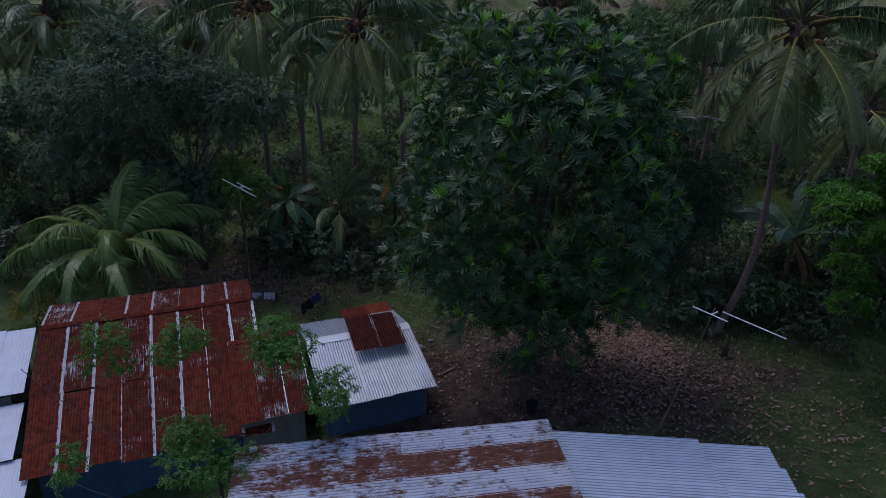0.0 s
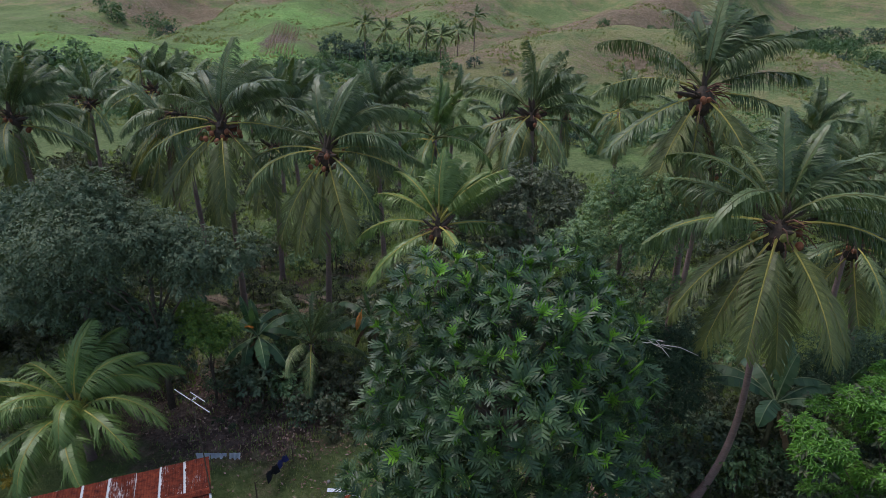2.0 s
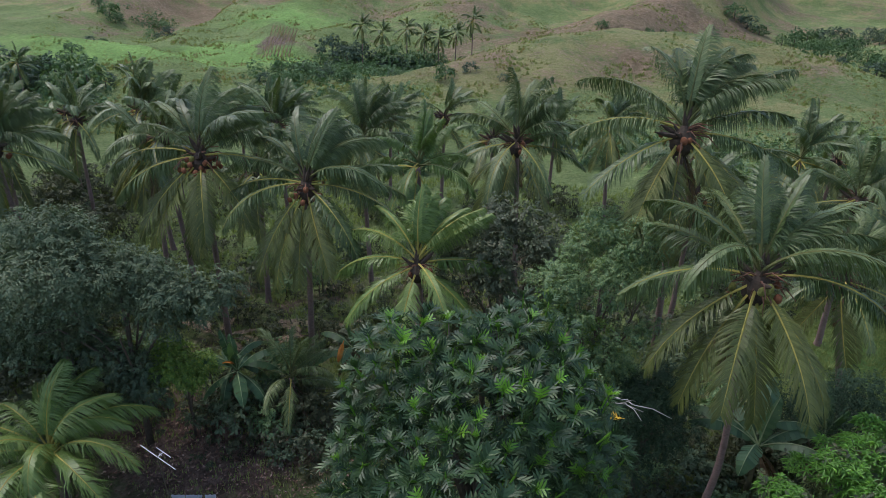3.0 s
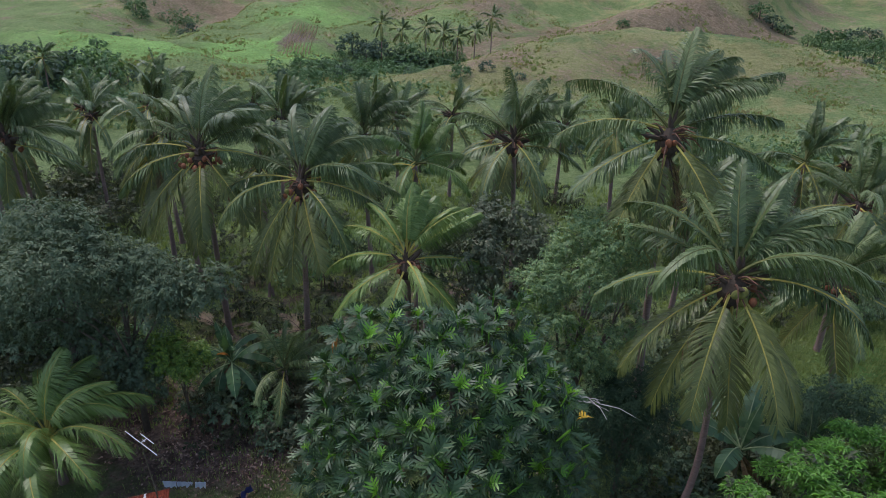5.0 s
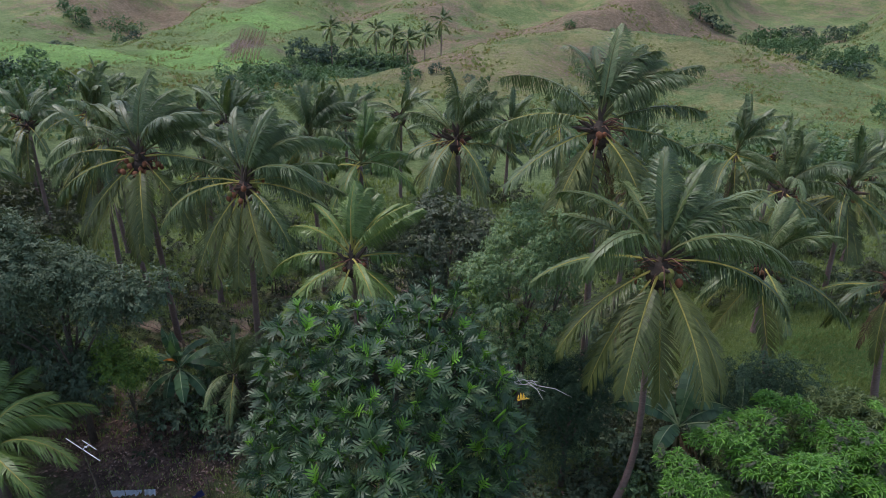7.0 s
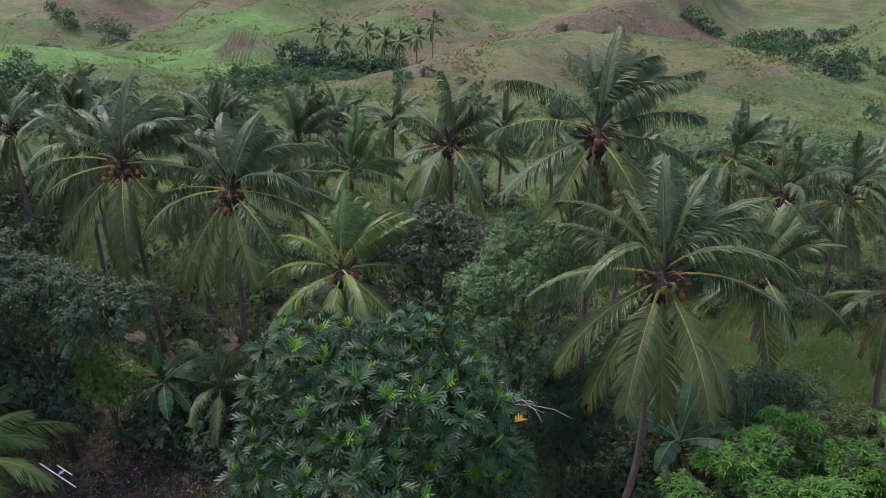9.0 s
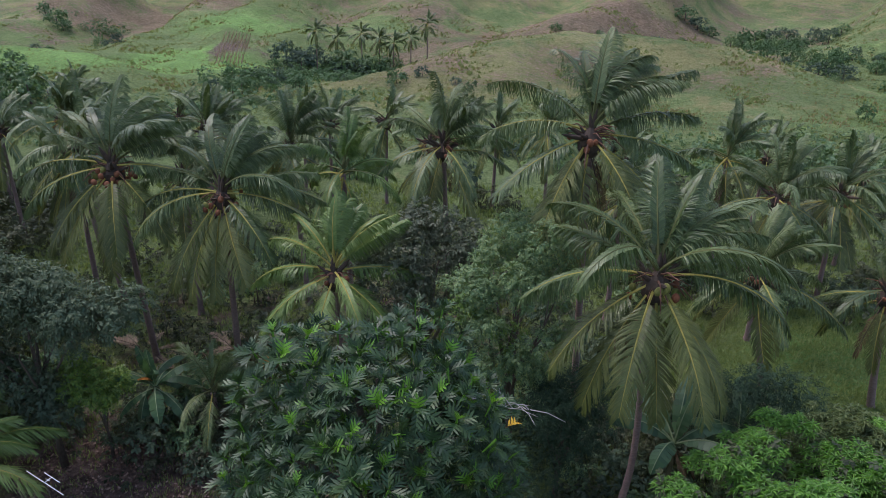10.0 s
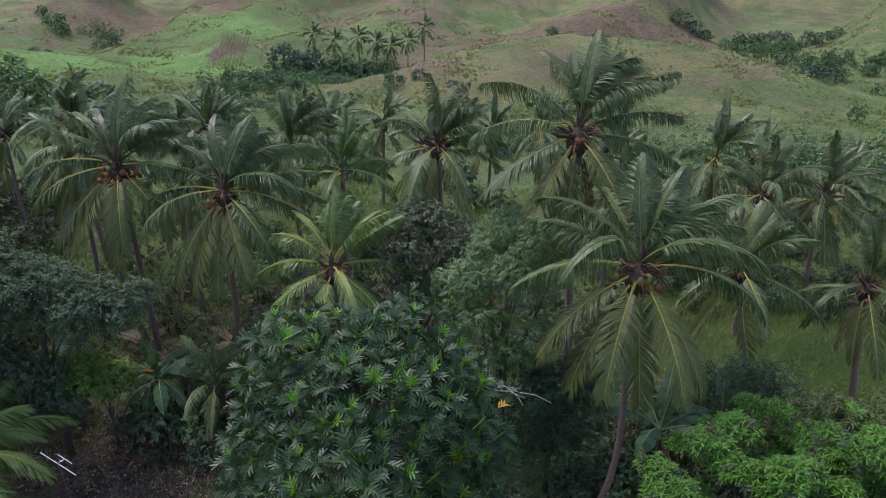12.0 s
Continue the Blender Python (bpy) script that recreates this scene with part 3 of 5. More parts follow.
SHORT = [(90, 84, 40), (62, 82, 62), (118, 80, 62), (35, 78, 80), (150, 74, 90), (8, 68, 100), (-12, 48, 105), (-38, 44, 105), (-62, 30, 88), (-88, 36, 100), (-115, 28, 90), (-140, 40, 100), (-168, 52, 105), (172, 66, 95), (100, 62, 90), (22, 58, 95), (195, 35, 85), (-75, 68, 120), (75, 86, 30), (-130, 68, 115)]
palm((-17.0, 22.0), (-17.0, 21.9, 1.9), 30, 0, 1.08, None, 0, False, 0, 0.2, leaves=SHORT, leaf_mat=PALM_YOUNG, label="short trunkless young coconut palm behind the rusty roof")
palm((-9.0, 29.0), (-9.0, 28.9, 2.6), 31, 14, 0.66, None, 0, False, 5, 0.16, label="small coconut palm with browning fronds", lift=1.4)


def fallen_fronds(x, y, seed, n):
    rng = random.Random(seed)
    root = thing("fallen_fronds", "heap of dry brown fronds dropped at a palm's foot", "dead fronds", pose(x, y, land_z(x, y)))
    for i in range(n):
        part("dead_frond", FROND_FALLEN, root, m=pose(rng.uniform(-0.8, 0.8), rng.uniform(-0.6, 0.6), 0.15 + 0.12 * i, 0, rng.uniform(-6, 6), rng.uniform(0, 360)) @ Matrix.Scale(rng.uniform(0.6, 0.85), 4))


STRAWY = leaf_material("bleached_palm_leaflet", (0.14, 0.095, 0.06), (0.25, 0.18, 0.12), (0.36, 0.28, 0.19), 0.8, 0.1, 0.2)
FROND_FALLEN = frond_mesh("frond", 3.6, 0.12, 0.25, 0.2, 8, STRAWY, FIBRE, 44, 0.15, 0.75, 0.05, 2)
fallen_fronds(-16.6, 35.6, 1, 7)
fallen_fronds(-11.4, 36.4, 2, 4)


# ---- broadleaf trees ----
def leaf_cloud(name, blobs, count, size, mat, seed, shell=0.55, slim=0.42, twig=9, droop=0.35, reach=0.42):
    """Leafy twigs that stand out from uneven clumps; blobs are (x, y, z, rx, ry, rz), each twig bears leaves on alternate sides."""
    rng = np.random.default_rng(seed)
    vol = np.array([b[3] * b[4] + b[4] * b[5] + b[3] * b[5] for b in blobs], float)
    nt = max(1, count // twig)
    pick = rng.choice(len(blobs), nt, p=vol / vol.sum())
    b = np.array(blobs, float)[pick]
    d = rng.normal(size=(nt, 3)) + [0, 0, 0.25]
    d /= np.linalg.norm(d, axis=1)[:, None]
    rad = shell + (1 - shell) * rng.random(nt) ** 0.5
    lump = 1 + 0.22 * np.sin(d[:, 0] * 7 + pick * 1.7) * np.sin(d[:, 1] * 6 + pick) + 0.16 * np.sin(d[:, 2] * 9 + pick * 0.6)
    foot = b[:, :3] + d * b[:, 3:] * (rad * lump)[:, None]
    way = d * 0.8 + rng.normal(size=(nt, 3)) * 0.4 + [0, 0, -droop]
    way /= np.linalg.norm(way, axis=1)[:, None]
    flat = d * 0.45 + rng.normal(size=(nt, 3)) * 0.25 + [0, 0, 0.8]
    sidev = np.cross(way, flat)
    sidev /= np.linalg.norm(sidev, axis=1)[:, None] + 1e-9
    span = reach * np.mean(b[:, 3:], axis=1) * rng.uniform(0.7, 1.3, nt)
    span = np.maximum(span, size * 1.2)
    blocks = []
    for j in range(twig):
        u = (j + 0.5) / twig
        sgn = 1 if j % 2 else -1
        c = foot + way * (span * (u - 0.3))[:, None] - np.array([0, 0, 1.0]) * (droop * span * u * u * 0.6)[:, None]
        axis = way * 0.55 + sidev * sgn * (0.9 if j < twig - 1 else 0.1) + rng.normal(size=(nt, 3)) * 0.28 + [0, 0, -0.15 - 0.5 * droop]
        axis /= np.linalg.norm(axis, axis=1)[:, None]
        sd = np.cross(axis, flat + rng.normal(size=(nt, 3)) * 0.25)
        sd /= np.linalg.norm(sd, axis=1)[:, None] + 1e-9
        up = np.cross(sd, axis)
        ln = size * rng.uniform(0.7, 1.25, nt)[:, None]
        w = ln * slim * 0.5
        blocks.append(np.stack([c, c + axis * ln * 0.5 + sd * w + up * w * 0.3, c + axis * ln - up * ln * 0.12, c + axis * ln * 0.5 - sd * w + up * w * 0.3], 1))
    verts = np.concatenate(blocks).reshape(-1, 3)
    i = np.arange(len(verts) // 4) * 4
    faces = np.concatenate([np.stack([i, i + 1, i + 2], -1), np.stack([i, i + 2, i + 3], -1)])
    return mesh(name, verts, faces, mat)


def limbs(seed, height, spread, n=6, r=0.16):
    """Trunk path and limb paths that rise and fork outward."""
    rng = random.Random(seed)
    out = []
    for i in range(n):
        a = i * 2.4 + rng.uniform(-0.4, 0.4)
        z0 = height * rng.uniform(0.25, 0.5)
        ln = spread * rng.uniform(0.6, 1.0)
        path = [(0, 0, z0)]
        for k in (0.35, 0.7, 1.0):
            path.append((math.cos(a) * ln * k + rng.uniform(-0.2, 0.2), math.sin(a) * ln * k + rng.uniform(-0.2, 0.2), z0 + (height * 0.92 - z0) * k ** 0.8 * rng.uniform(0.7, 1.0)))
        out.append(mesh("limb", *tube(path, [r * 0.6, r * 0.42, r * 0.25, r * 0.08], 6), BARK, smooth=True))
    trunk = mesh("trunk", *tube([(0, 0, -0.3), (0.05, 0.02, height * 0.2), (0.1, -0.06, height * 0.5), (0.05, 0.05, height * 0.85)], [r * 1.5, r, r * 0.8, r * 0.25], 9), BARK, smooth=True)
    return trunk, out


def broadleaf(x, y, height, blobs, count, size, mat, seed, label, name="broadleaf_tree", slim=0.42, r=0.18, spread=2.5, n=6, shell=0.68, z=None, extra=()):
    z = land_z(x, y) if z is None else z
    root = thing(name, label, "tree", pose(x, y, z))
    trunk, ls = limbs(seed, height, spread, n, r)
    part("trunk", trunk, root)
    for l in ls:
        part("limb", l, root)
    local = [(b[0] - x, b[1] - y, b[2] - z, b[3], b[4], b[5]) for b in blobs]
    part("crown", leaf_cloud("crown", local, count, size, mat, seed, shell, slim), root)
    for k, (m2, bl, cnt, sz) in enumerate(extra):
        loc2 = [(b[0] - x, b[1] - y, b[2] - z, b[3], b[4], b[5]) for b in bl]
        part("foliage", leaf_cloud("foliage", loc2, cnt, sz, m2, seed + 50 + k, shell, slim), root)
    return root


def clumps(seed, centre, radii, n, size):
    """Uneven clumps filling an ellipsoid's outer part."""
    rng = random.Random(seed)
    out = []
    for i in range(n):
        while True:
            d = Vector((rng.gauss(0, 1), rng.gauss(0, 1), rng.gauss(0.25, 1))).normalized()
            if d.z > -0.75:
                break
        k = rng.uniform(0.55, 0.92)
        s = size * rng.uniform(0.65, 1.3)
        out.append((centre[0] + d.x * radii[0] * k, centre[1] + d.y * radii[1] * k, centre[2] + d.z * radii[2] * k, s, s, s * 0.75))
    return out


# dark tree beside the yard
broadleaf(-15.5, 26.0, 10.0, clumps(1, (-18.2, 26.0, 8.4), (4.6, 3.0, 3.1), 19, 1.3) + clumps(2, (-13.0, 26.8, 8.5), (2.7, 1.8, 1.9), 12, 0.95) + clumps(21, (-18.4, 24.6, 6.2), (3.6, 1.6, 1.3), 15, 0.8) + clumps(24, (-15.3, 25.4, 4.4), (1.8, 0.9, 1.6), 9, 0.7), 54000, 0.172, DARKTREE, 11,
          "large dark bluish-green broadleaf tree beside the yard", spread=3.6, n=8, r=0.13)
broadleaf(-22.0, 29.0, 9.0, clumps(3, (-22.5, 29.0, 6.6), (4.0, 3.2, 3.6), 26, 1.25), 18000, 0.2, DARKTREE, 12, "dark green broadleaf tree with dense crown", spread=3.0)
broadleaf(-27.0, 31.0, 8.5, clumps(8, (-27.5, 31.0, 6.0), (3.8, 3.2, 3.4), 36, 0.9), 13000, 0.2, DARKTREE, 18, "dark green broadleaf tree at the grove edge", spread=2.8)
broadleaf(-30.0, 26.0, 8.0, clumps(9, (-30.0, 26.0, 5.4), (3.6, 3.0, 3.2), 34, 0.9), 12000, 0.2, DARKTREE, 19, "dark green broadleaf tree near the pale-roofed house", spread=2.6)
broadleaf(-13.5, 26.8, 4.8, clumps(22, (-13.3, 26.4, 4.6), (1.5, 1.1, 1.4), 16, 0.55), 9000, 0.14, YELLOWTREE, 23, "small bright green tree with yellowing leaf tips", spread=0.9, r=0.06, n=4)
# brownish tree and pale tree behind the breadfruit
broadleaf(1.2, 31.5, 11.0, clumps(4, (0.8, 31.5, 9.0), (3.8, 2.6, 3.2), 48, 0.75), 22000, 0.17, BROWNTREE, 13, "broadleaf tree with dull brownish-green small leaves", spread=2.4, n=7)
broadleaf(5.6, 28.2, 11.5, clumps(5, (5.6, 27.6, 8.9), (3.2, 2.5, 4.6), 54, 0.6), 34000, 0.125, LIGHTTREE, 14, "airy broadleaf tree with pale green leaves", spread=2.2, n=8,
          extra=((YELLOWTREE, clumps(25, (4.4, 26.6, 8.2), (1.8, 1.2, 2.4), 9, 0.4), 2600, 0.125),))
# feathery dark bushes beside the leaning palm
broadleaf(7.8, 26.4, 6.0, clumps(6, (7.9, 26.4, 3.9), (2.6, 1.6, 3.6), 26, 0.85), 30000, 0.10, FEATHER, 15, "dense dark feathery shrub tree below a leaning palm", "shrub_tree", spread=1.6, r=0.1)
broadleaf(15.8, 28.6, 5.0, clumps(7, (16.6, 28.6, 3.5), (3.6, 2.4, 2.8), 34, 0.8), 24000, 0.11, FEATHER, 16, "wide dark green feathery shrub tree", "shrub_tree", spread=2.4, r=0.1)


# ---- breadfruit tree ----
def lobed_leaf(ln, wid, droop):
    """One deeply lobed leaf along +x on a short stalk, folded along its midrib; verts and triangles."""
    verts, faces = [], []

    def put(x, y):
        verts.append((0.10 + x * ln, y * wid, abs(y) * wid * 0.4 + 0.10 * x - droop * ln * 0.7 * x * x))
        return len(verts) - 1

    roots = [0.10, 0.34, 0.58]
    reach = [0.72, 1.0, 0.85]
    for sgn in (-1, 1):
        f, last = [], put(0.0, 0)
        for x, q in zip(roots, reach):
            r0, r1, w0, w1 = put(x, 0), put(x + 0.16, 0), put(x - 0.02, sgn * 0.075), put(x + 0.165, sgn * 0.085)
            b0, b1 = put(x + 0.04 + 0.14 * q, sgn * (0.06 + 0.27 * q)), put(x + 0.19 + 0.13 * q, sgn * (0.06 + 0.22 * q))
            tip = put(x + 0.18 + 0.27 * q, sgn * q * 0.6)
            f += [(last, r0, w0), (r0, r1, w1), (r0, w1, w0), (w0, w1, b1), (w0, b1, b0), (b0, b1, tip)]
            last = r1
        w, end = put(0.90, sgn * 0.09), put(1.14, 0)
        f += [(last, end, w)]
        faces += f if sgn > 0 else [t[::-1] for t in f]
    g0, g1 = put(-0.1 / ln, -0.02), put(-0.1 / ln, 0.02)
    faces += [(g0, 0, g1)]
    return np.array(verts), faces


def rosette(seed, young=False, scale=1.0):
    """A shoot with lobed leaves all round, the upper ones steep, and a pale bud."""
    rng = random.Random(seed)
    verts, faces, index = [], [], []
    n = rng.randint(7, 9)
    for i in range(n):
        low = i / n
        v, f = lobed_leaf(rng.uniform(0.48, 0.62) * (0.75 if low > 0.75 else 1), rng.uniform(0.38, 0.48), rng.uniform(0.1, 0.55))
        m = Matrix.Rotation(i * 2.4 + rng.uniform(-0.25, 0.25), 4, "Z") @ Matrix.Rotation(0.15 - 1.25 * low + rng.uniform(-0.2, 0.2), 4, "Y") @ Matrix.Translation((0, 0, 0.12 * low)) @ Matrix.Rotation(rng.uniform(-0.45, 0.45), 4, "X")
        b = len(verts)
        verts += [tuple(m @ Vector(p)) for p in v]
        faces += [tuple(b + k for k in t) for t in f]
        index += [1 if young and low > 0.72 else 0] * len(f)
    v, f = tube([(0, 0, -0.35), (0, 0, 0.08), (0.03, 0, 0.36)], [0.022, 0.04, 0.008], 4)
    b = len(verts)
    verts += v
    faces += [tuple(b + k for k in t) for t in f]
    index += [1] * len(f)
    return mesh("leafy_shoot", np.array(verts) * scale, faces, [BREAD, BREAD_YOUNG], index)


DEADWOOD = bark_material("grey_dead_wood", (0.28, 0.27, 0.26), (0.45, 0.43, 0.41), 5)
YELLOW = bark_material("yellow_withered_leaf", (0.45, 0.25, 0.02), (0.65, 0.42, 0.04), 4)


def breadfruit():
    rng = random.Random(77)
    x0, y0 = 1.6, 19.7
    root = thing("breadfruit_tree", "big dark green breadfruit tree with deeply lobed leaves", "tree", pose(x0, y0, land_z(x0, y0)))
    trunk, ls = limbs(5, 12.5, 3.6, 10, 0.24)
    part("trunk", trunk, root)
    for l in ls:
        part("limb", l, root)
    part("stem", mesh("stem", *tube([(-0.5, -0.3, -0.2), (-0.25, -0.15, 0.9), (0.3, 0, 2.2), (0.9, 0.2, 4)], [0.13, 0.11, 0.1, 0.06], 7), BARK, smooth=True), root)
    kinds = [rosette(s, False, 0.82) for s in range(8)]
    youngs = [rosette(100 + s, True, 0.82) for s in range(4)]
    c, r = Vector((0.1, -1.2, 7.3)), Vector((3.4, 3.0, 5.0))
    masses = []  # branch masses of uneven size that make up the crown
    for i in range(40):
        z = 1 - 2 * (i + 0.5) / 40
        a = i * 2.39996 + rng.uniform(-0.3, 0.3)
        d = Vector((math.cos(a) * math.sqrt(1 - z * z), math.sin(a) * math.sqrt(1 - z * z), z))
        k = rng.uniform(0.75, 1.08)
        masses.append((c + Vector((d.x * r.x, d.y * r.y, d.z * r.z)) * k, rng.uniform(1.0, 1.55)))
    near, rest = [], []
    for mi, (q, rad) in enumerate(masses):
        n = int(22 * rad * rad)
        for i in range(n):
            z = 1 - 2 * (i + 0.5) / n
            a = i * 2.39996 + mi
            d = Vector((math.cos(a) * math.sqrt(1 - z * z), math.sin(a) * math.sqrt(1 - z * z), z))
            p = q + d * rad * rng.uniform(0.8, 1.3)
            if p.z < 1.8 or (p - c).dot(d) < -0.3 or d.z < -0.7:
                continue
            if any(mj != mi and (p - q2).length < r2 * 0.82 for mj, (q2, r2) in enumerate(masses)):
                continue
            (near if p.y < c.y + 0.4 else rest).append((p, d))
    rng.shuffle(near)
    body = []
    for j, (p, d) in enumerate(near):
        axis = (d * 0.75 + Vector((0, 0, 0.8)) + Vector((rng.uniform(-0.4, 0.4), rng.uniform(-0.4, 0.4), 0))).normalized()
        m = Matrix.Translation(p) @ axis.to_track_quat("Z", "Y").to_matrix().to_4x4() @ Matrix.Rotation(rng.uniform(0, 6.28), 4, "Z") @ Matrix.Scale(rng.uniform(0.8, 1.2), 4)
        if j < 300:
            part("leafy_shoot", rng.choice(youngs) if rng.random() < (0.5 if p.z > 9.5 else 0.3) else rng.choice(kinds), root, m=m)
        else:
            body.append(m)
    for p, d in rest:
        axis = (d * 0.75 + Vector((0, 0, 0.8))).normalized()
        body.append(Matrix.Translation(p) @ axis.to_track_quat("Z", "Y").to_matrix().to_4x4() @ Matrix.Rotation(rng.uniform(0, 6.28), 4, "Z"))
    for j in range(50):  # inner leaves that close the crown
        d = Vector((rng.gauss(0, 1), rng.gauss(0, 1), rng.gauss(0, 1))).normalized()
        p = c + Vector((d.x * r.x, d.y * r.y, d.z * r.z)) * rng.uniform(0.6, 0.9)
        if p.z > 2.2:
            body.append(Matrix.Translation(p) @ Matrix.Rotation(rng.uniform(0, 6.28), 4, "Z") @ Matrix.Scale(1.25, 4))
    for j in range(13):  # bare twigs of a dead branch
        a = rng.uniform(0, 6.28)
        q = Vector((3.9 + rng.uniform(-0.4, 0.9), 0.4, 9.7))
        tip = q + Vector((math.cos(a) * 1.1, math.sin(a) * 0.5 - 0.3, rng.uniform(0.0, 0.7)))
        part("dead_twig", mesh("dead_twig", *tube([tuple(q), tuple(q.lerp(tip, 0.5) + Vector((0, 0, 0.1))), tuple(tip)], [0.016, 0.012, 0.005], 5), DEADWOOD), root, "bare grey dead twig")
    v, f = lobed_leaf(0.5, 0.4, 0.6)
    part("withered_leaf", mesh("withered_leaf", v, f, YELLOW), root, "yellow withered leaf", Matrix.Translation((3.9, 0.1, 9.2)) @ Matrix.Rotation(0.8, 4, "Z"))
    vs, fs, tone, n = [], [], [], 0
    for j, m in enumerate(body):
        me = youngs[j % 4] if j % 5 == 0 else kinds[j % len(kinds)]
        co = np.empty(len(me.vertices) * 3)
        me.vertices.foreach_get("co", co)
        co = co.reshape(-1, 3)
        mm = np.array(m)
        vs.append(co @ mm[:3, :3].T + mm[:3, 3])
        fs += [tuple(n + k for k in p.vertices) for p in me.polygons]
        tone += [p.material_index for p in me.polygons]
        n += len(co)
    ob = part("foliage", mesh("foliage", np.concatenate(vs), fs, [BREAD, BREAD_YOUNG], tone), root)
    tagged(ob, kind="stuff")
    return root


breadfruit()


# ---- mango tree: whorls of long hanging leaves ----
def whorl_cloud(name, blobs, count, mat, seed, leaf=0.24):
    rng = np.random.default_rng(seed)
    pyr = random.Random(seed)
    vs, n = [], 10
    tot = []
    for i in range(count):
        b = blobs[pyr.randrange(len(blobs))]
        d = rng.normal(size=3)
        d /= np.linalg.norm(d)
        if d[2] < -0.3:
            d[2] *= -0.6
        c = np.array(b[:3]) + d * np.array(b[3:]) * pyr.uniform(0.8, 1.05)
        for k in range(n):
            a = k * 2.4 + pyr.uniform(-0.3, 0.3)
            e = 0.75 - 1.25 * k / n + pyr.uniform(-0.2, 0.2)
            ax = np.array([math.cos(a) * math.cos(e), math.sin(a) * math.cos(e), math.sin(e)])
            sd = np.array([-math.sin(a), math.cos(a), 0.0])
            l = leaf * pyr.uniform(0.75, 1.25)
            w = l * 0.11
            tip = c + ax * l - np.array([0, 0, 0.35 * l])
            md = c + ax * l * 0.5
            tot.append((c, md + sd * w + [0, 0, 0.01], tip, md - sd * w + [0, 0, 0.01]))
    verts = np.array(tot).reshape(-1, 3)
    i = np.arange(len(tot)) * 4
    faces = np.concatenate([np.stack([i, i + 1, i + 2], -1), np.stack([i, i + 2, i + 3], -1)])
    return mesh(name, verts, faces, mat)


def mango():
    x, y = 14.5, 19.0
    z = land_z(x, y)
    root = thing("mango_tree", "bright green mango tree with drooping narrow leaves", "tree", pose(x, y, z))
    trunk, ls = limbs(8, 7.0, 3.0, 8, 0.2)
    part("trunk", trunk, root)
    for l in ls:
        part("limb", l, root)
    bl = [(b[0], b[1], b[2], b[3], b[4], b[5]) for b in clumps(31, (0.4, 0.4, 5.8), (4.4, 3.6, 3.9), 60, 0.58)]
    part("crown", whorl_cloud("crown", bl, 3900, MANGO, 8, 0.21), root)
    low = clumps(35, (-2.6, 0.6, 7.4 - z), (1.7, 1.8, 1.3), 12, 0.5)
    part("crown", whorl_cloud("crown", low, 520, MANGO, 14, 0.21), root)
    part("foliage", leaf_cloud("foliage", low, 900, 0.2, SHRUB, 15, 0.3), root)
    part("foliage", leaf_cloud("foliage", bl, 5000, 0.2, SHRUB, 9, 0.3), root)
    # older boughs behind, olive and thinner, with tufts of new leaves
    back = clumps(33, (3.6, 5.0, 4.8), (4.8, 2.6, 3.0), 50, 0.6)
    part("foliage", whorl_cloud("foliage", back, 1800, MANGO_OLD, 12, 0.22), root, "olive older leaves")
    part("foliage", whorl_cloud("foliage", clumps(34, (2.6, 4.6, 6.0), (4.4, 2.2, 2.2), 12, 0.5), 300, MANGO, 13, 0.25), root)


mango()


# ---- banana plants ----
def banana_leaf(ln, wid, elev, droop, seed):
    rng = random.Random(seed)
    n, verts, faces = 14, [], []
    p, e = Vector((0, 0, 0)), elev
    for i in range(n + 1):
        s = i / n
        e = elev - droop * s ** 1.4
        d = Vector((math.cos(e), 0, math.sin(e)))
        w = 0.04 if s < 0.16 else wid * 0.5 * math.sin(math.pi * min(1, (s - 0.10) / 0.9)) ** 0.55 * (1 if i % 4 else 0.86)
        fold = 0.25 + 0.35 * s
        up = Vector((-math.sin(e), 0, math.cos(e)))
        verts += [tuple(p + Vector((0, w, 0)) - up * w * fold), tuple(p + up * 0.02), tuple(p - Vector((0, w, 0)) - up * w * fold)]
        p = p + d * (ln / n)
    index = []
    base = list(verts)
    for i in range(n):
        a = i * 3
        for sgn, (q, r) in ((1, (a, a + 3)), (-1, (a + 2, a + 5))):
            # the blade is torn into strips that hang a little apart
            m1, m2, e1, e2 = Vector(base[a + 1]), Vector(base[a + 4]), Vector(base[q]), Vector(base[r])
            sag = Vector((0, 0, -rng.uniform(0.0, 0.16) * (e2 - m2).length))
            gap = 0.12 if rng.random() < 0.45 else 0.0
            b = len(verts)
            verts += [tuple(m1), tuple(m2), tuple(e1.lerp(e2, 1 - gap) + sag), tuple(e1 + sag)]
            faces.append((b, b + 1, b + 2, b + 3))
            index.append(0)
    v, f = tube([tuple(Vector(base[3 * i + 1]) + Vector((0, 0, 0.012))) for i in range(n + 1)], [0.03 * (1 - 0.8 * i / n) for i in range(n + 1)], 4)
    b = len(verts)
    verts += v
    faces += [tuple(b + k for k in t) for t in f]
    index += [1] * len(f)
    return mesh("banana_leaf", verts, faces, [BANANA, BANANA_RIB], index)


BLEAVES = [banana_leaf(2.6, 0.62, 1.2, 1.3, 1), banana_leaf(2.5, 0.6, 0.75, 1.5, 2), banana_leaf(2.4, 0.58, 0.35, 1.4, 3), banana_leaf(2.3, 0.55, -0.2, 1.2, 4), banana_leaf(2.0, 0.5, 1.45, 0.4, 5)]
BDEAD = banana_leaf(1.8, 0.3, -0.7, 0.8, 6)
BDEAD.materials.clear()
BDEAD.materials.append(PALM_DEAD)
ORANGE = bark_material("withered_orange_leaf", (0.30, 0.10, 0.015), (0.55, 0.22, 0.03), 4)


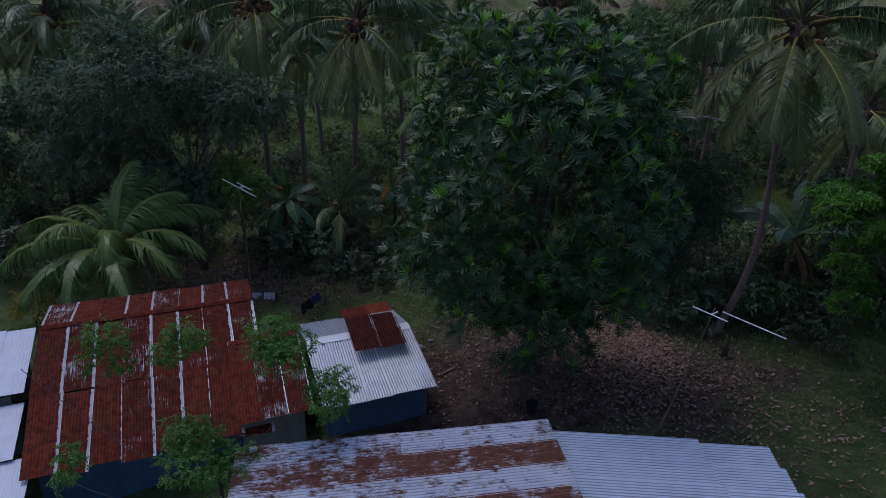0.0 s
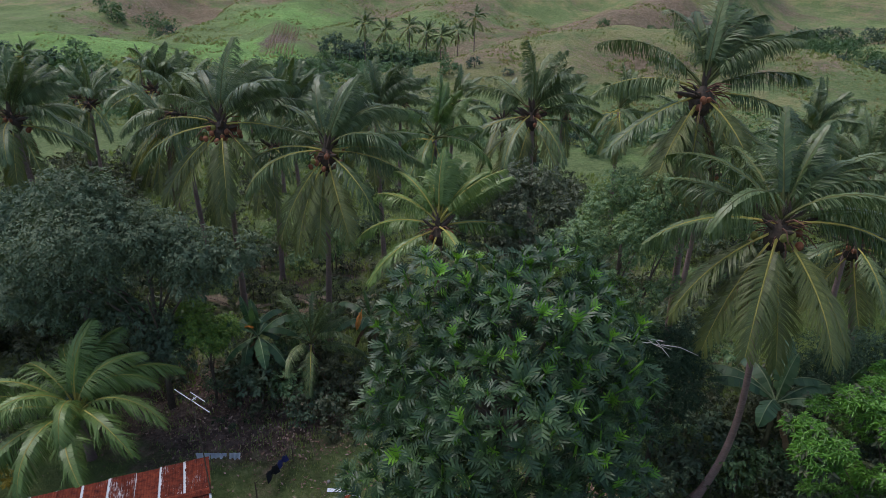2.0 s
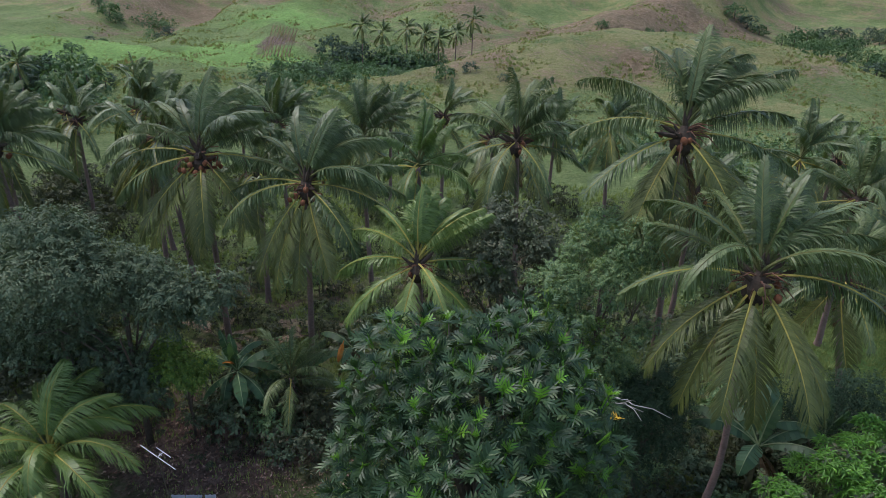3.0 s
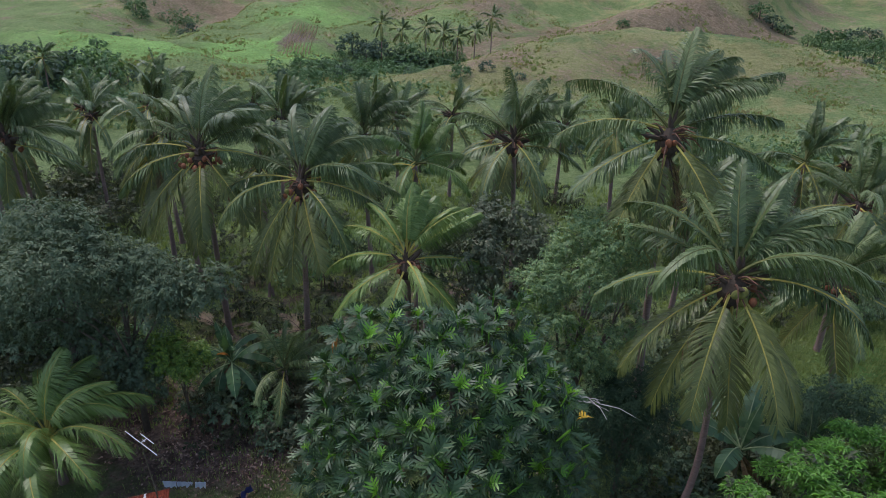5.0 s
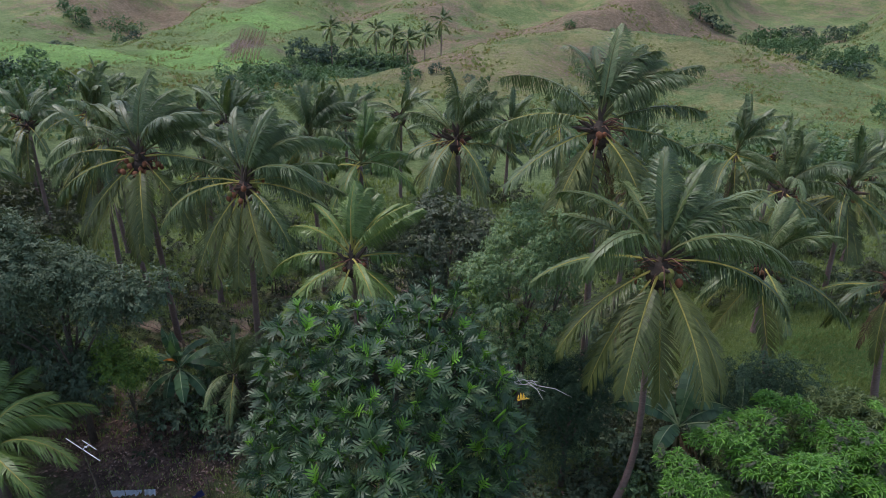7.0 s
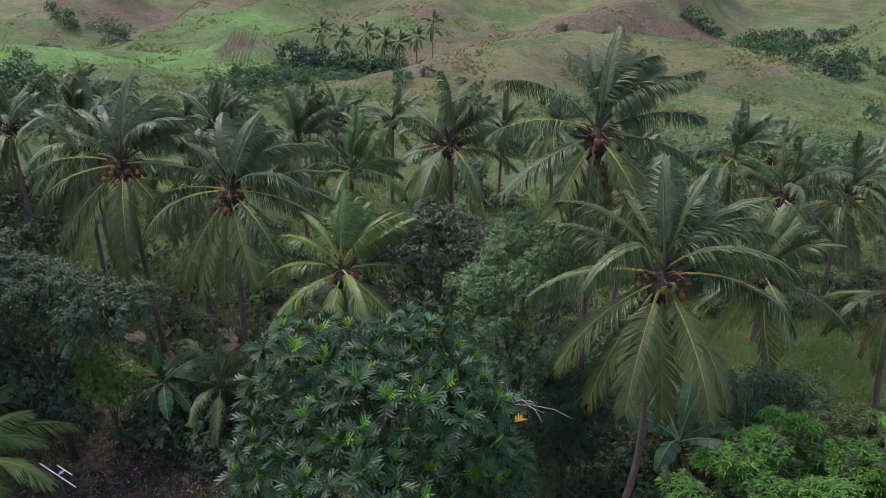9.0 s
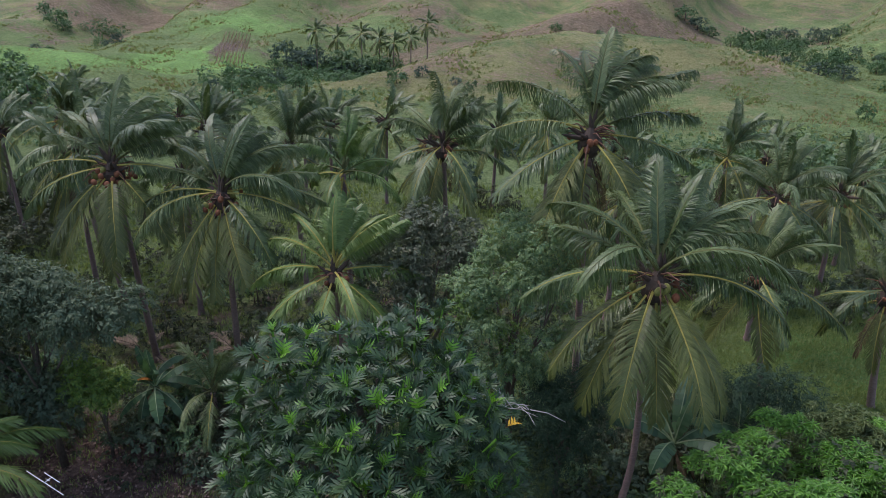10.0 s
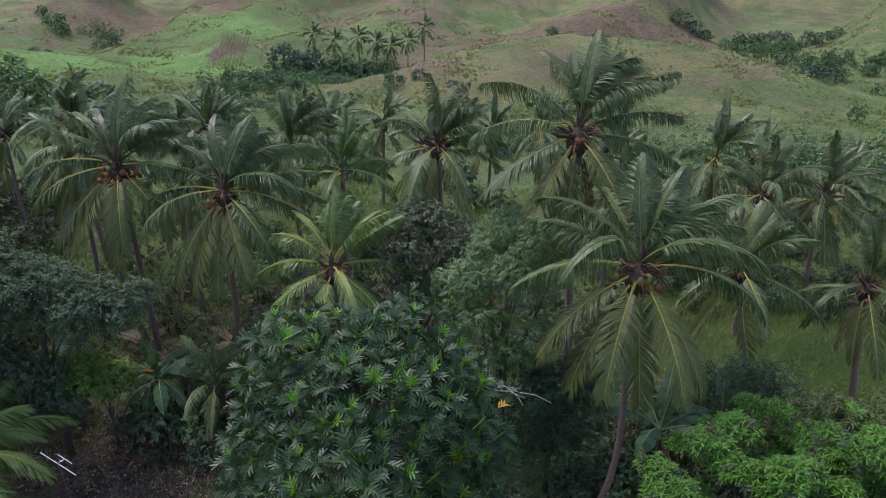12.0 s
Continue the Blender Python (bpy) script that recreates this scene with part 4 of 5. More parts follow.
def banana(x, y, h, seed, size=1.0, leaves=8, label="banana plant with broad arching leaves", orange=0, spread=()):
    rng = random.Random(seed)
    z = land_z(x, y)
    root = thing("banana_plant", label, "banana plant", pose(x, y, z), "banana plants")
    part("stem", mesh("stem", *tube([(0, 0, -0.2), (0.03, 0, h * 0.5), (0.06, 0.02, h)], [0.15, 0.12, 0.07], 8), BSTEM, smooth=True), root)
    for az, k in spread:
        m = Matrix.Translation((0.06, 0.02, h - 0.1)) @ Matrix.Rotation(radians(az), 4, "Z") @ Matrix.Scale(size * rng.uniform(0.95, 1.1), 4)
        part("banana_leaf", BLEAVES[k], root, m=m)
    for i in range(leaves):
        m = Matrix.Translation((0.06, 0.02, h - 0.1)) @ Matrix.Rotation(i * 2.4 + rng.uniform(-0.3, 0.3) + seed, 4, "Z") @ Matrix.Rotation(rng.uniform(-0.15, 0.15), 4, "Y") @ Matrix.Scale(size * rng.uniform(0.85, 1.1), 4)
        part("banana_leaf", BLEAVES[[4, 0, 1, 1, 2, 2, 3, 3, 3][i % 9]], root, m=m)
    for i in range(3):
        m = Matrix.Translation((0.05, 0, h - 0.3)) @ Matrix.Rotation(rng.uniform(0, 6.28), 4, "Z") @ Matrix.Scale(size, 4)
        part("dead_leaf", BDEAD, root, "dry brown hanging leaf", m)
    if orange:
        part("withered_leaf", BORANGE, root, "orange withered leaf", Matrix.Translation((-0.1, -0.9, h + 0.95)) @ Matrix.Rotation(orange, 4, "Z") @ Matrix.Scale(0.8, 4))
    return root


BORANGE = banana_leaf(1.6, 0.4, -0.3, 0.9, 7)
BORANGE.materials.clear()
BORANGE.materials.append(ORANGE)
BSTEM = bark_material("banana_stem", (0.06, 0.05, 0.025), (0.14, 0.13, 0.06), 4, (1, 1, 0.4))
banana(12.5, 26.5, 3.8, 1, 1.25, 0, spread=((35, 4), (150, 1), (-120, 1), (15, 1), (-30, 1), (170, 1), (70, 0), (110, 1)))
banana(15.2, 27.2, 3.9, 5, 1.0, 8)
banana(-11.6, 28.2, 3.2, 2, 1.15, 10, orange=1.5)
banana(-12.3, 29.0, 3.0, 3, 1.1, 8)
banana(-7.0, 32.6, 2.4, 4, 1.0, 8, orange=-1.6)


# ---- houses ----
def rust_material(name, zinc, rust_dark, rust_light, level, streak=(6, 1.2, 1), seam=0.0, dirt_or_shade=0.75):
    """Corrugated iron: galvanised sheet eaten by rust in runs down the slope, each sheet its own amount."""
    mat, nt, bsdf = material(name, 0.55)
    info = nt.nodes.new("ShaderNodeObjectInfo")
    n1, n2 = noise_at(nt, 1.1, 8, "World", 0.7), noise_at(nt, 3.0, 7, "Object", 0.72, streak)
    k = math_node(nt, "ADD", math_node(nt, "MULTIPLY", n1, 0.5), math_node(nt, "MULTIPLY", n2, 0.5))
    k = math_node(nt, "ADD", k, math_node(nt, "MULTIPLY", math_node(nt, "SUBTRACT", info.outputs["Random"], 0.5), 0.16))
    k = math_node(nt, "ADD", k, level - 0.5)
    if seam:  # the lapped edge stays bare where the sheet above sheltered it
        sep = nt.nodes.new("ShaderNodeSeparateXYZ")
        nt.links.new(nt.nodes.new("ShaderNodeTexCoord").outputs["Object"], sep.inputs[0])
        edge = math_node(nt, "GREATER_THAN", math_node(nt, "ADD", sep.outputs[0], math_node(nt, "MULTIPLY", noise_at(nt, 5, 6, "World", 0.7), 0.16)), 0.475)
        k = math_node(nt, "SUBTRACT", k, math_node(nt, "MULTIPLY", edge, seam))
    mask = ramp(nt, [(0.46, (0, 0, 0)), (0.54, (1, 1, 1))], k)
    rust = ramp(nt, [(0.3, rust_dark), (0.7, rust_light)], noise_at(nt, 5, 7, "World", 0.7))
    rust = mix(nt, 0.75, rust, ramp(nt, [(0.32, (0.42, 0.36, 0.36)), (0.5, (0.85, 0.8, 0.8)), (0.68, (1.25, 1.2, 1.1))], noise_at(nt, 2.2, 8, "Object", 0.75, (streak[0] * 1.3, streak[1] * 0.7, 1))), "MULTIPLY")
    rust = mix(nt, 0.8, rust, ramp(nt, [(0.0, (0.62, 0.58, 0.6)), (1.0, (1.15, 1.12, 1.1))], info.outputs["Random"]), "MULTIPLY")
    zn = ramp(nt, [(0.3, tuple(c * 0.85 for c in zinc)), (0.7, zinc)], noise_at(nt, 2.5, 5, "World"))
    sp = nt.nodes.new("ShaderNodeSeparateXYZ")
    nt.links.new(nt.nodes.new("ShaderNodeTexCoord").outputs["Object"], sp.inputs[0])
    # Shade painted into the rib grooves, broken up by noise like settled dirt
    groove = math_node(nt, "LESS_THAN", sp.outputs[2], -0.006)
    groove_shade = math_node(nt, "MULTIPLY", groove, math_node(nt, "MULTIPLY", noise_at(nt, 1.7, 5, "World"), dirt_or_shade))
    nt.links.new(mix(nt, groove_shade, mix(nt, mask, zn, rust), (0.07, 0.065, 0.06)), bsdf.inputs["Base Color"])
    inv = math_node(nt, "SUBTRACT", 1.0, mask)
    nt.links.new(math_node(nt, "MULTIPLY", inv, 0.12), bsdf.inputs["Metallic"])
    nt.links.new(math_node(nt, "ADD", math_node(nt, "MULTIPLY", mask, 0.45), 0.34), bsdf.inputs["Roughness"])
    nt.links.new(math_node(nt, "ADD", math_node(nt, "MULTIPLY", inv, 0.4), 0.1), bsdf.inputs["Specular IOR Level"])
    bump(nt, bsdf, k, 0.25, 0.01)
    return mat


RUSTY = rust_material("red_rusted_iron", (0.50, 0.51, 0.54), (0.045, 0.008, 0.007), (0.215, 0.05, 0.025), 0.635, streak=(8, 0.55, 1), seam=0.34, dirt_or_shade=0.25)
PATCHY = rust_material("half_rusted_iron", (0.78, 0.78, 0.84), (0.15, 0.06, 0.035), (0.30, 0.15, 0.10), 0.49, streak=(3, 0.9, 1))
ZINC = rust_material("galvanised_iron", (0.80, 0.85, 0.93), (0.2, 0.1, 0.06), (0.3, 0.17, 0.1), 0.22, dirt_or_shade=1.1)
BRIGHT = rust_material("bright_galvanised_iron", (0.86, 0.88, 0.92), (0.2, 0.1, 0.06), (0.3, 0.2, 0.12), 0.25, dirt_or_shade=1.05)
PALEIRON = rust_material("pale_painted_iron", (0.66, 0.70, 0.78), (0.2, 0.1, 0.06), (0.3, 0.17, 0.1), 0.22, dirt_or_shade=0.1)
# Same zinc at half the tone; the back slope's weaker reflection is painted in
SHADED_ZINC = rust_material("shaded_galvanised_iron", (0.40, 0.44, 0.50), (0.2, 0.1, 0.06), (0.3, 0.2, 0.12), 0.27)
MAROON = rust_material("maroon_rusted_iron", (0.42, 0.40, 0.40), (0.04, 0.009, 0.008), (0.12, 0.03, 0.018), 0.68, streak=(8, 0.55, 1), seam=0.2, dirt_or_shade=0.3)
ORANGERUST = rust_material("orange_rusted_iron", (0.42, 0.40, 0.40), (0.11, 0.024, 0.013), (0.24, 0.06, 0.022), 0.72, streak=(8, 0.55, 1), dirt_or_shade=0.2)


def plaster_material(name, a, b):
    mat, nt, bsdf = material(name, 0.85)
    n = noise_at(nt, 2.0, 7, "Object", 0.7)
    nt.links.new(ramp(nt, [(0.3, a), (0.7, b)], n), bsdf.inputs["Base Color"])
    bump(nt, bsdf, n, 0.3, 0.01)
    return mat


BLUEWALL = plaster_material("blue_painted_wall", (0.05, 0.09, 0.16), (0.09, 0.15, 0.24))
GREYWALL = plaster_material("raw_block_wall", (0.16, 0.15, 0.14), (0.28, 0.27, 0.25))
TIMBER = bark_material("weathered_timber", (0.07, 0.05, 0.035), (0.18, 0.14, 0.10), 8, (1, 6, 6))
STEEL = plaster_material("dull_aluminium", (0.5, 0.5, 0.52), (0.7, 0.7, 0.72))
POLE = bark_material("bamboo_pole", (0.06, 0.05, 0.035), (0.14, 0.115, 0.075), 5)


def sheet_mesh(width, length, mat, wave=0.09, amp=0.022):
    """A corrugated sheet: ribs run along -y from the top edge at y = 0; width along x."""
    n = int(width / wave) * 4
    verts, faces = [], []
    rows = 4
    for j in range(rows):
        for i in range(n + 1):
            verts.append((width * (i / n - 0.5), -length * j / (rows - 1), amp * math.sin(i * math.pi / 2)))
    for j in range(rows - 1):
        for i in range(n):
            a = j * (n + 1) + i
            faces.append((a, a + n + 1, a + n + 2, a + 1))
    return mesh("roof_sheet", verts, faces, mat, smooth=False)


U = Vector((0.857, 0.515, 0))
V = Vector((0.515, -0.857, 0))


def slope_frame(origin, u, down):
    """Axes with x along the eave, -y down the slope, z out of the roof."""
    x = u.normalized()
    y = -down.normalized()
    z = x.cross(y)
    return Matrix((( x.x, y.x, z.x, origin.x), (x.y, y.y, z.y, origin.y), (x.z, y.z, z.z, origin.z), (0, 0, 0, 1)))


AMPLITUDE = {"red_rusted_iron": 0.007, "pale_painted_iron": 0.006, "bright_galvanised_iron": 0.026}


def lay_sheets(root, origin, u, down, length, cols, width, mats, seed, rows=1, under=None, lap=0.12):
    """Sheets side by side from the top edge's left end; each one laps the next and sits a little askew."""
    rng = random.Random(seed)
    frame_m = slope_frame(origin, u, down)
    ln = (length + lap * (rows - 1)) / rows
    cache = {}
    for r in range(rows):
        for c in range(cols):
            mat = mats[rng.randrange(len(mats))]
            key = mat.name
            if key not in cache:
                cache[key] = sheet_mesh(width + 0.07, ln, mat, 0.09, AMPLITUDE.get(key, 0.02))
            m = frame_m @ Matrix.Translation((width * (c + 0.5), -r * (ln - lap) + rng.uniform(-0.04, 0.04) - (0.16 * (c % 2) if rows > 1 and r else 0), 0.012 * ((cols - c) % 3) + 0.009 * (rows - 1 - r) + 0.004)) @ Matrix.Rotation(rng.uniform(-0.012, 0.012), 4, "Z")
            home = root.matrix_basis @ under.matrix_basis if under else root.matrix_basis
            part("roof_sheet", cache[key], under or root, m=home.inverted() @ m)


def wall_between(root, a, b, z0, z1, mat, thick=0.14, name="wall"):
    a, b = Vector(a), Vector(b)
    d = b - a
    me = box_mesh(name, d.length, thick, z1 - z0, mat, 0.008)
    m = Matrix.Translation(((a.x + b.x) / 2, (a.y + b.y) / 2, z0)) @ Matrix.Rotation(math.atan2(d.y, d.x), 4, "Z")
    part(name, me, root, m=root.matrix_basis.inverted() @ m)


def cap_strip(root, a, b, mat, w=0.34, name="ridge_cap"):
    a, b = Vector(a), Vector(b)
    d = (b - a)
    x = d.normalized()
    y = Vector((0, 0, 1)).cross(x).normalized()
    verts = []
    for p in (a, b):
        verts += [tuple(p + y * w * 0.5 + Vector((0, 0, -0.06))), tuple(p + y * 0.04 + Vector((0, 0, 0.02))), tuple(p - y * 0.04 + Vector((0, 0, 0.02))), tuple(p - y * w * 0.5 + Vector((0, 0, -0.06)))]
    me = mesh(name, verts, [(0, 4, 5, 1), (1, 5, 6, 2), (2, 6, 7, 3)], mat)
    part(name, me, root, m=root.matrix_basis.inverted())


def red_house():
    r0, zr = Vector((-15.3, 15.2, 0)), 2.3
    ln, run, back = 7.15, 5.55, 2.0
    root = thing("house", "low house with long rust-red corrugated iron roof", "house", pose(-12, 14, -2.0))
    top = r0 + Vector((0, 0, zr))
    lay_sheets(root, top, U, V * run + Vector((0, 0, -2.1)), 5.93, 8, ln / 8, [RUSTY, RUSTY, RUSTY], 3, 2)
    m_u = -U
    lay_sheets(root, top + U * ln, m_u, -V * back + Vector((0, 0, -0.1)), 2.02, 8, ln / 8, [RUSTY], 4, 1)
    cap_strip(root, top + Vector((0, 0, 0.06)), top + U * ln + Vector((0, 0, 0.06)), RUSTY)
    a, b = r0 + V * (run - 0.7) + U * 0.3, r0 + V * (run - 0.7) + U * (ln - 0.3)
    c, d = r0 - V * (back - 0.5) + U * 0.3, r0 - V * (back - 0.5) + U * (ln - 0.3)
    for p, q, z in ((a, b, 0.3), (c, d, 1.5), (a, c, 0.3), (b, d, 0.3)):
        wall_between(root, p, q, -2.7, z, BLUEWALL)
    return root


def side_roof():
    """Lower rusty lean-to between the house and the shed."""
    o = Vector((-8.83, 16.26, 1.72))
    root = thing("lean_to", "rusty lean-to roof joining house and pen", "lean-to", pose(-7, 15, -0.6))
    lay_sheets(root, o, U, V * 3.0 + Vector((0, 0, -1.05)), 3.4, 3, 0.80, [RUSTY], 9, 1)
    lay_sheets(root, o + U * 2.4, -U, -V * 1.2 + Vector((0, 0, -0.3)), 1.4, 3, 0.80, [RUSTY], 10, 1)
    wall_between(root, o + V * 2.9 + U * 0.1, o + V * 2.9 + U * 2.1, -2.2, 0.6, GREYWALL)
    return root


def shed():
    o = Vector((-6.6, 17.6, 1.75)) + V * 0.85 + Vector((0, 0, 0.06))
    root = thing("animal_pen", "low pen with bright corrugated iron roof and rusty vent", "shed", pose(-4, 16, -0.4))
    lay_sheets(root, o, U, V * 3.0 + Vector((0, 0, -0.66)), 3.25, 5, 0.76, [BRIGHT], 12, 1)
    lay_sheets(root, o + U * 3.8, -U, -V * 2.1 + Vector((0, 0, -0.42)), 2.2, 5, 0.76, [SHADED_ZINC], 13, 1)
    cap_strip(root, o + Vector((0, 0, 0.05)), o + U * 3.8 + Vector((0, 0, 0.05)), BRIGHT, 0.5)
    o = o - V * 0.85 - Vector((0, 0, 0.06))
    p = o + Vector((0, 0, -1.75))
    wall_between(root, p + V * 3.3 + U * 0.15, p + V * 3.3 + U * 3.6, -0.5, 1.05, BLUEWALL)
    wall_between(root, p + V * 3.3 + U * 3.6, p - V * 1.1 + U * 3.6, -0.5, 1.1, GREYWALL)
    wall_between(root, p - V * 1.1 + U * 0.15, p - V * 1.1 + U * 3.6, -0.5, 1.3, GREYWALL)
    # raised rusty vent roof astride the ridge
    q = o + U * 1.5 + V * 0.55 + Vector((0, 0, 0.58))
    vent = part("vent", box_mesh("vent", 1.6, 1.3, 0.3, TIMBER, 0.01), root, "raised rusty ridge vent", root.matrix_basis.inverted() @ (Matrix.Translation(q + U * 0.95 + V * 0.2 + Vector((0, 0, -0.78))) @ Matrix.Rotation(math.atan2(U.y, U.x), 4, "Z")))
    lay_sheets(root, q, U, V * 1.5 + Vector((0, 0, -0.42)), 1.7, 2, 0.9, [MAROON], 14, 1, vent)
    lay_sheets(root, q + U * 1.8, -U, -V * 1.2 + Vector((0, 0, -0.12)), 0.95, 2, 0.9, [ORANGERUST], 15, 1, vent)
    return root


def front_house():
    """House below the camera's start: patched roof whose ribs run along its length."""
    a, u = Vector((-5.3, 10.2, 2.6)), Vector((0.943, 0.333, 0)).normalized()
    v = Vector((u.y, -u.x, 0))
    root = thing("house", "house with patched grey and rust corrugated iron roof", "house", pose(1, 8, -0.2))
    # ribs along u: sheets laid with their length along u
    n = 6
    for r in range(n):
        o = a + v * (0.76 * r) + Vector((0, 0, -0.06 * r))
        for k, (st, ln, mat, dz) in enumerate(((0, 4.1, PATCHY, 0.035), (3.95, 4.2, PATCHY, 0.02))):
            me = sheet_mesh(0.83, ln, mat)
            m = slope_frame(o + u * st + v * 0.38 + Vector((0, 0, dz + 0.008 * (r % 2))), -v + Vector((0, 0, 0.08)), u)
            part("roof_sheet", me, root, m=root.matrix_basis.inverted() @ m)
    b, u2 = Vector((2.65, 12.75, 2.35)), Vector((0.995, 0.1, 0)).normalized()
    v2 = Vector((u2.y, -u2.x, 0))
    for r in range(n):
        o = b + v2 * (0.76 * r) + u2 * (0.12 * r) + Vector((0, 0, -0.06 * r))
        for k, (st, ln, dz) in enumerate(((-0.3, 4.0, 0.04), (3.6, 1.9, 0.0))):
            me = sheet_mesh(0.83, ln, ZINC, 0.09, 0.028)
            m = slope_frame(o + u2 * st + v2 * (0.38 + 0.1 * k) + Vector((0, 0, dz + 0.008 * (r % 2))), -v2 + Vector((0, 0, 0.08)), u2)
            part("roof_sheet", me, root, m=root.matrix_basis.inverted() @ m)
    z = -0.3
    c0 = a + u * 0.4 + v * 0.4
    c1 = b + u2 * 5.0 + v2 * 0.4
    c2 = b + u2 * 5.2 + v2 * 4.2
    c3 = a + u * 0.4 + v * 4.2
    for p, q in ((c0, b + v2 * 0.4), (b + v2 * 0.4, c1), (c1, c2), (c2, c3), (c3, c0)):
        wall_between(root, p, q, z, 2.15, GREYWALL)
    return root


def white_roof_house():
    root = thing("house", "neighbouring house with pale bluish corrugated iron roof", "house", pose(-16, 10, -1.6))
    o = Vector((-19.95, 13.3, 2.0))
    lay_sheets(root, o, U, V * 3.0 + Vector((0, 0, -0.8)), 3.15, 5, 0.92, [PALEIRON], 21, 1)
    lay_sheets(root, o + V * 3.2 + Vector((0, 0, -1.15)), U, V * 3.0 + Vector((0, 0, -0.7)), 2.3, 5, 0.92, [PALEIRON], 22, 1)
    lay_sheets(root, o + V * 5.3 + U * 0.5 + Vector((0, 0, -1.75)), U, V * 3.0 + Vector((0, 0, -0.5)), 2.8, 5, 0.92, [PALEIRON], 23, 1)
    for s, z in ((0.3, 1.75), (2.8, 1.0), (7.6, -0.3)):
        wall_between(root, o + V * s + U * 0.3, o + V * s + U * 4.2, -2.8, z, GREYWALL)
    return root


red_house(), side_roof(), shed(), front_house(), white_roof_house()
BLOCK = plaster_material("pale_concrete_block", (0.45, 0.45, 0.44), (0.6, 0.6, 0.58))
for along in (0.42, 2.0):
    p = Vector((-5.3, 10.2, 2.6)) + Vector((0.943, 0.333, 0)) * along + Vector((0.333, -0.943, 0)) * 0.12
    thing("ballast_block", "small pale concrete block weighing down the iron roof", "block", pose(p.x, p.y, p.z + 0.045, 0, 0, 25 + 20 * along), "roof ballast", data=box_mesh("ballast_block", 0.2, 0.14, 0.1, BLOCK, 0.015))


SAPLING = leaf_material("sapling_leaf", (0.055, 0.12, 0.03), (0.105, 0.225, 0.055), (0.18, 0.34, 0.09), 0.6, 0.35, 0.2)
# ---- thin light-green tree in front of the rusty roof ----
broadleaf(-6.2, 10.6, 6.0, clumps(71, (-8.6, 10.2, 5.0), (0.6, 0.5, 0.55), 6, 0.36) + clumps(72, (-6.6, 10.6, 5.2), (0.6, 0.5, 0.55), 6, 0.36) + clumps(73, (-4.7, 11.6, 4.9), (0.9, 0.7, 0.75), 9, 0.42) + clumps(74, (-3.4, 11.4, 3.6), (0.8, 0.6, 0.8), 7, 0.38) + clumps(75, (-6.0, 9.8, 2.6), (1.5, 0.8, 0.9), 13, 0.48) + clumps(76, (-8.6, 8.6, 3.0), (0.6, 0.4, 0.45), 5, 0.32),
          19000, 0.095, SAPLING, 17, "thin-stemmed tree with open sprays of light green leaves", "sapling", spread=2.2, r=0.035, n=6)


# ---- aerials ----
def aerial(foot, head, boom, elems, label, back=0.5, rod=None):
    root = thing("tv_aerial", label, "tv aerial", pose(*foot), "tv aerials")
    f, h = Vector(foot), Vector(head)
    d = h - f
    part("pole", mesh("pole", *tube([(0, 0, 0), tuple(d * 0.5 + Vector((0.04, 0, 0))), tuple(d + Vector((0, 0, 0.1)))], [0.026, 0.022, 0.016], 6), POLE), root)
    bd = Vector(boom)
    arm = part("boom", mesh("boom", *tube([tuple(d - bd * back), tuple(d + bd * (1 - back))], [0.016, 0.016], 5), STEEL), root)
    cross = Vector(rod or bd.cross(Vector((0, 0, 1)))).normalized()
    for s, lo, hi in elems:
        p = d + bd * s
        part("element", mesh("element", *tube([tuple(p + cross * lo), tuple(p + cross * hi)], [0.013, 0.013], 5), STEEL), arm)
    return root


aerial((-9.1, 18.8, 2.2), (-8.72, 18.08, 7.0), (0.06, 0.25, -0.01), [(0.0, -0.75, -0.03), (0.02, 0.02, 0.78), (1.0, -0.31, 0.33), (0.5, -0.06, 0.06)], "thin roof aerial on a tall bamboo pole", 0.05, (1.42, -0.38, -0.46))
aerial((5.2, 14.6, -0.1), (5.37, 10.39, 7.5), (0.15, 0.15, 0.0), [(1.0, 0.06, 1.35), (-0.4, -0.42, 0.36)], "old bent aerial on a leaning pole", 0.4)

# ---- cables to the house ----
WIRE = plaster_material("black_cable", (0.015, 0.015, 0.017), (0.03, 0.03, 0.03))


def cable(a, b, sag, label):
    a, b = Vector(a), Vector(b)
    path = [tuple(a.lerp(b, k / 14) - Vector((0, 0, sag * 4 * (k / 14) * (1 - k / 14)))) for k in range(15)]
    thing("cable", label, "cable", Matrix.Identity(4), "house cables", data=mesh("cable", *tube(path, [0.012] * 15, 5), WIRE))


cable((-13.5, 12.4, 2.6), (-4.9, 8.6, 2.5), 0.25, "thin black cable strung from the rusty roof")
cable((-10.6, 9.6, 1.7), (-4.9, 8.2, 2.4), 0.3, "thin black cable sagging between the houses")

# ---- clothes line behind the house ----
CLOTH = plaster_material("pale_laundry", (0.62, 0.66, 0.76), (0.85, 0.87, 0.92))


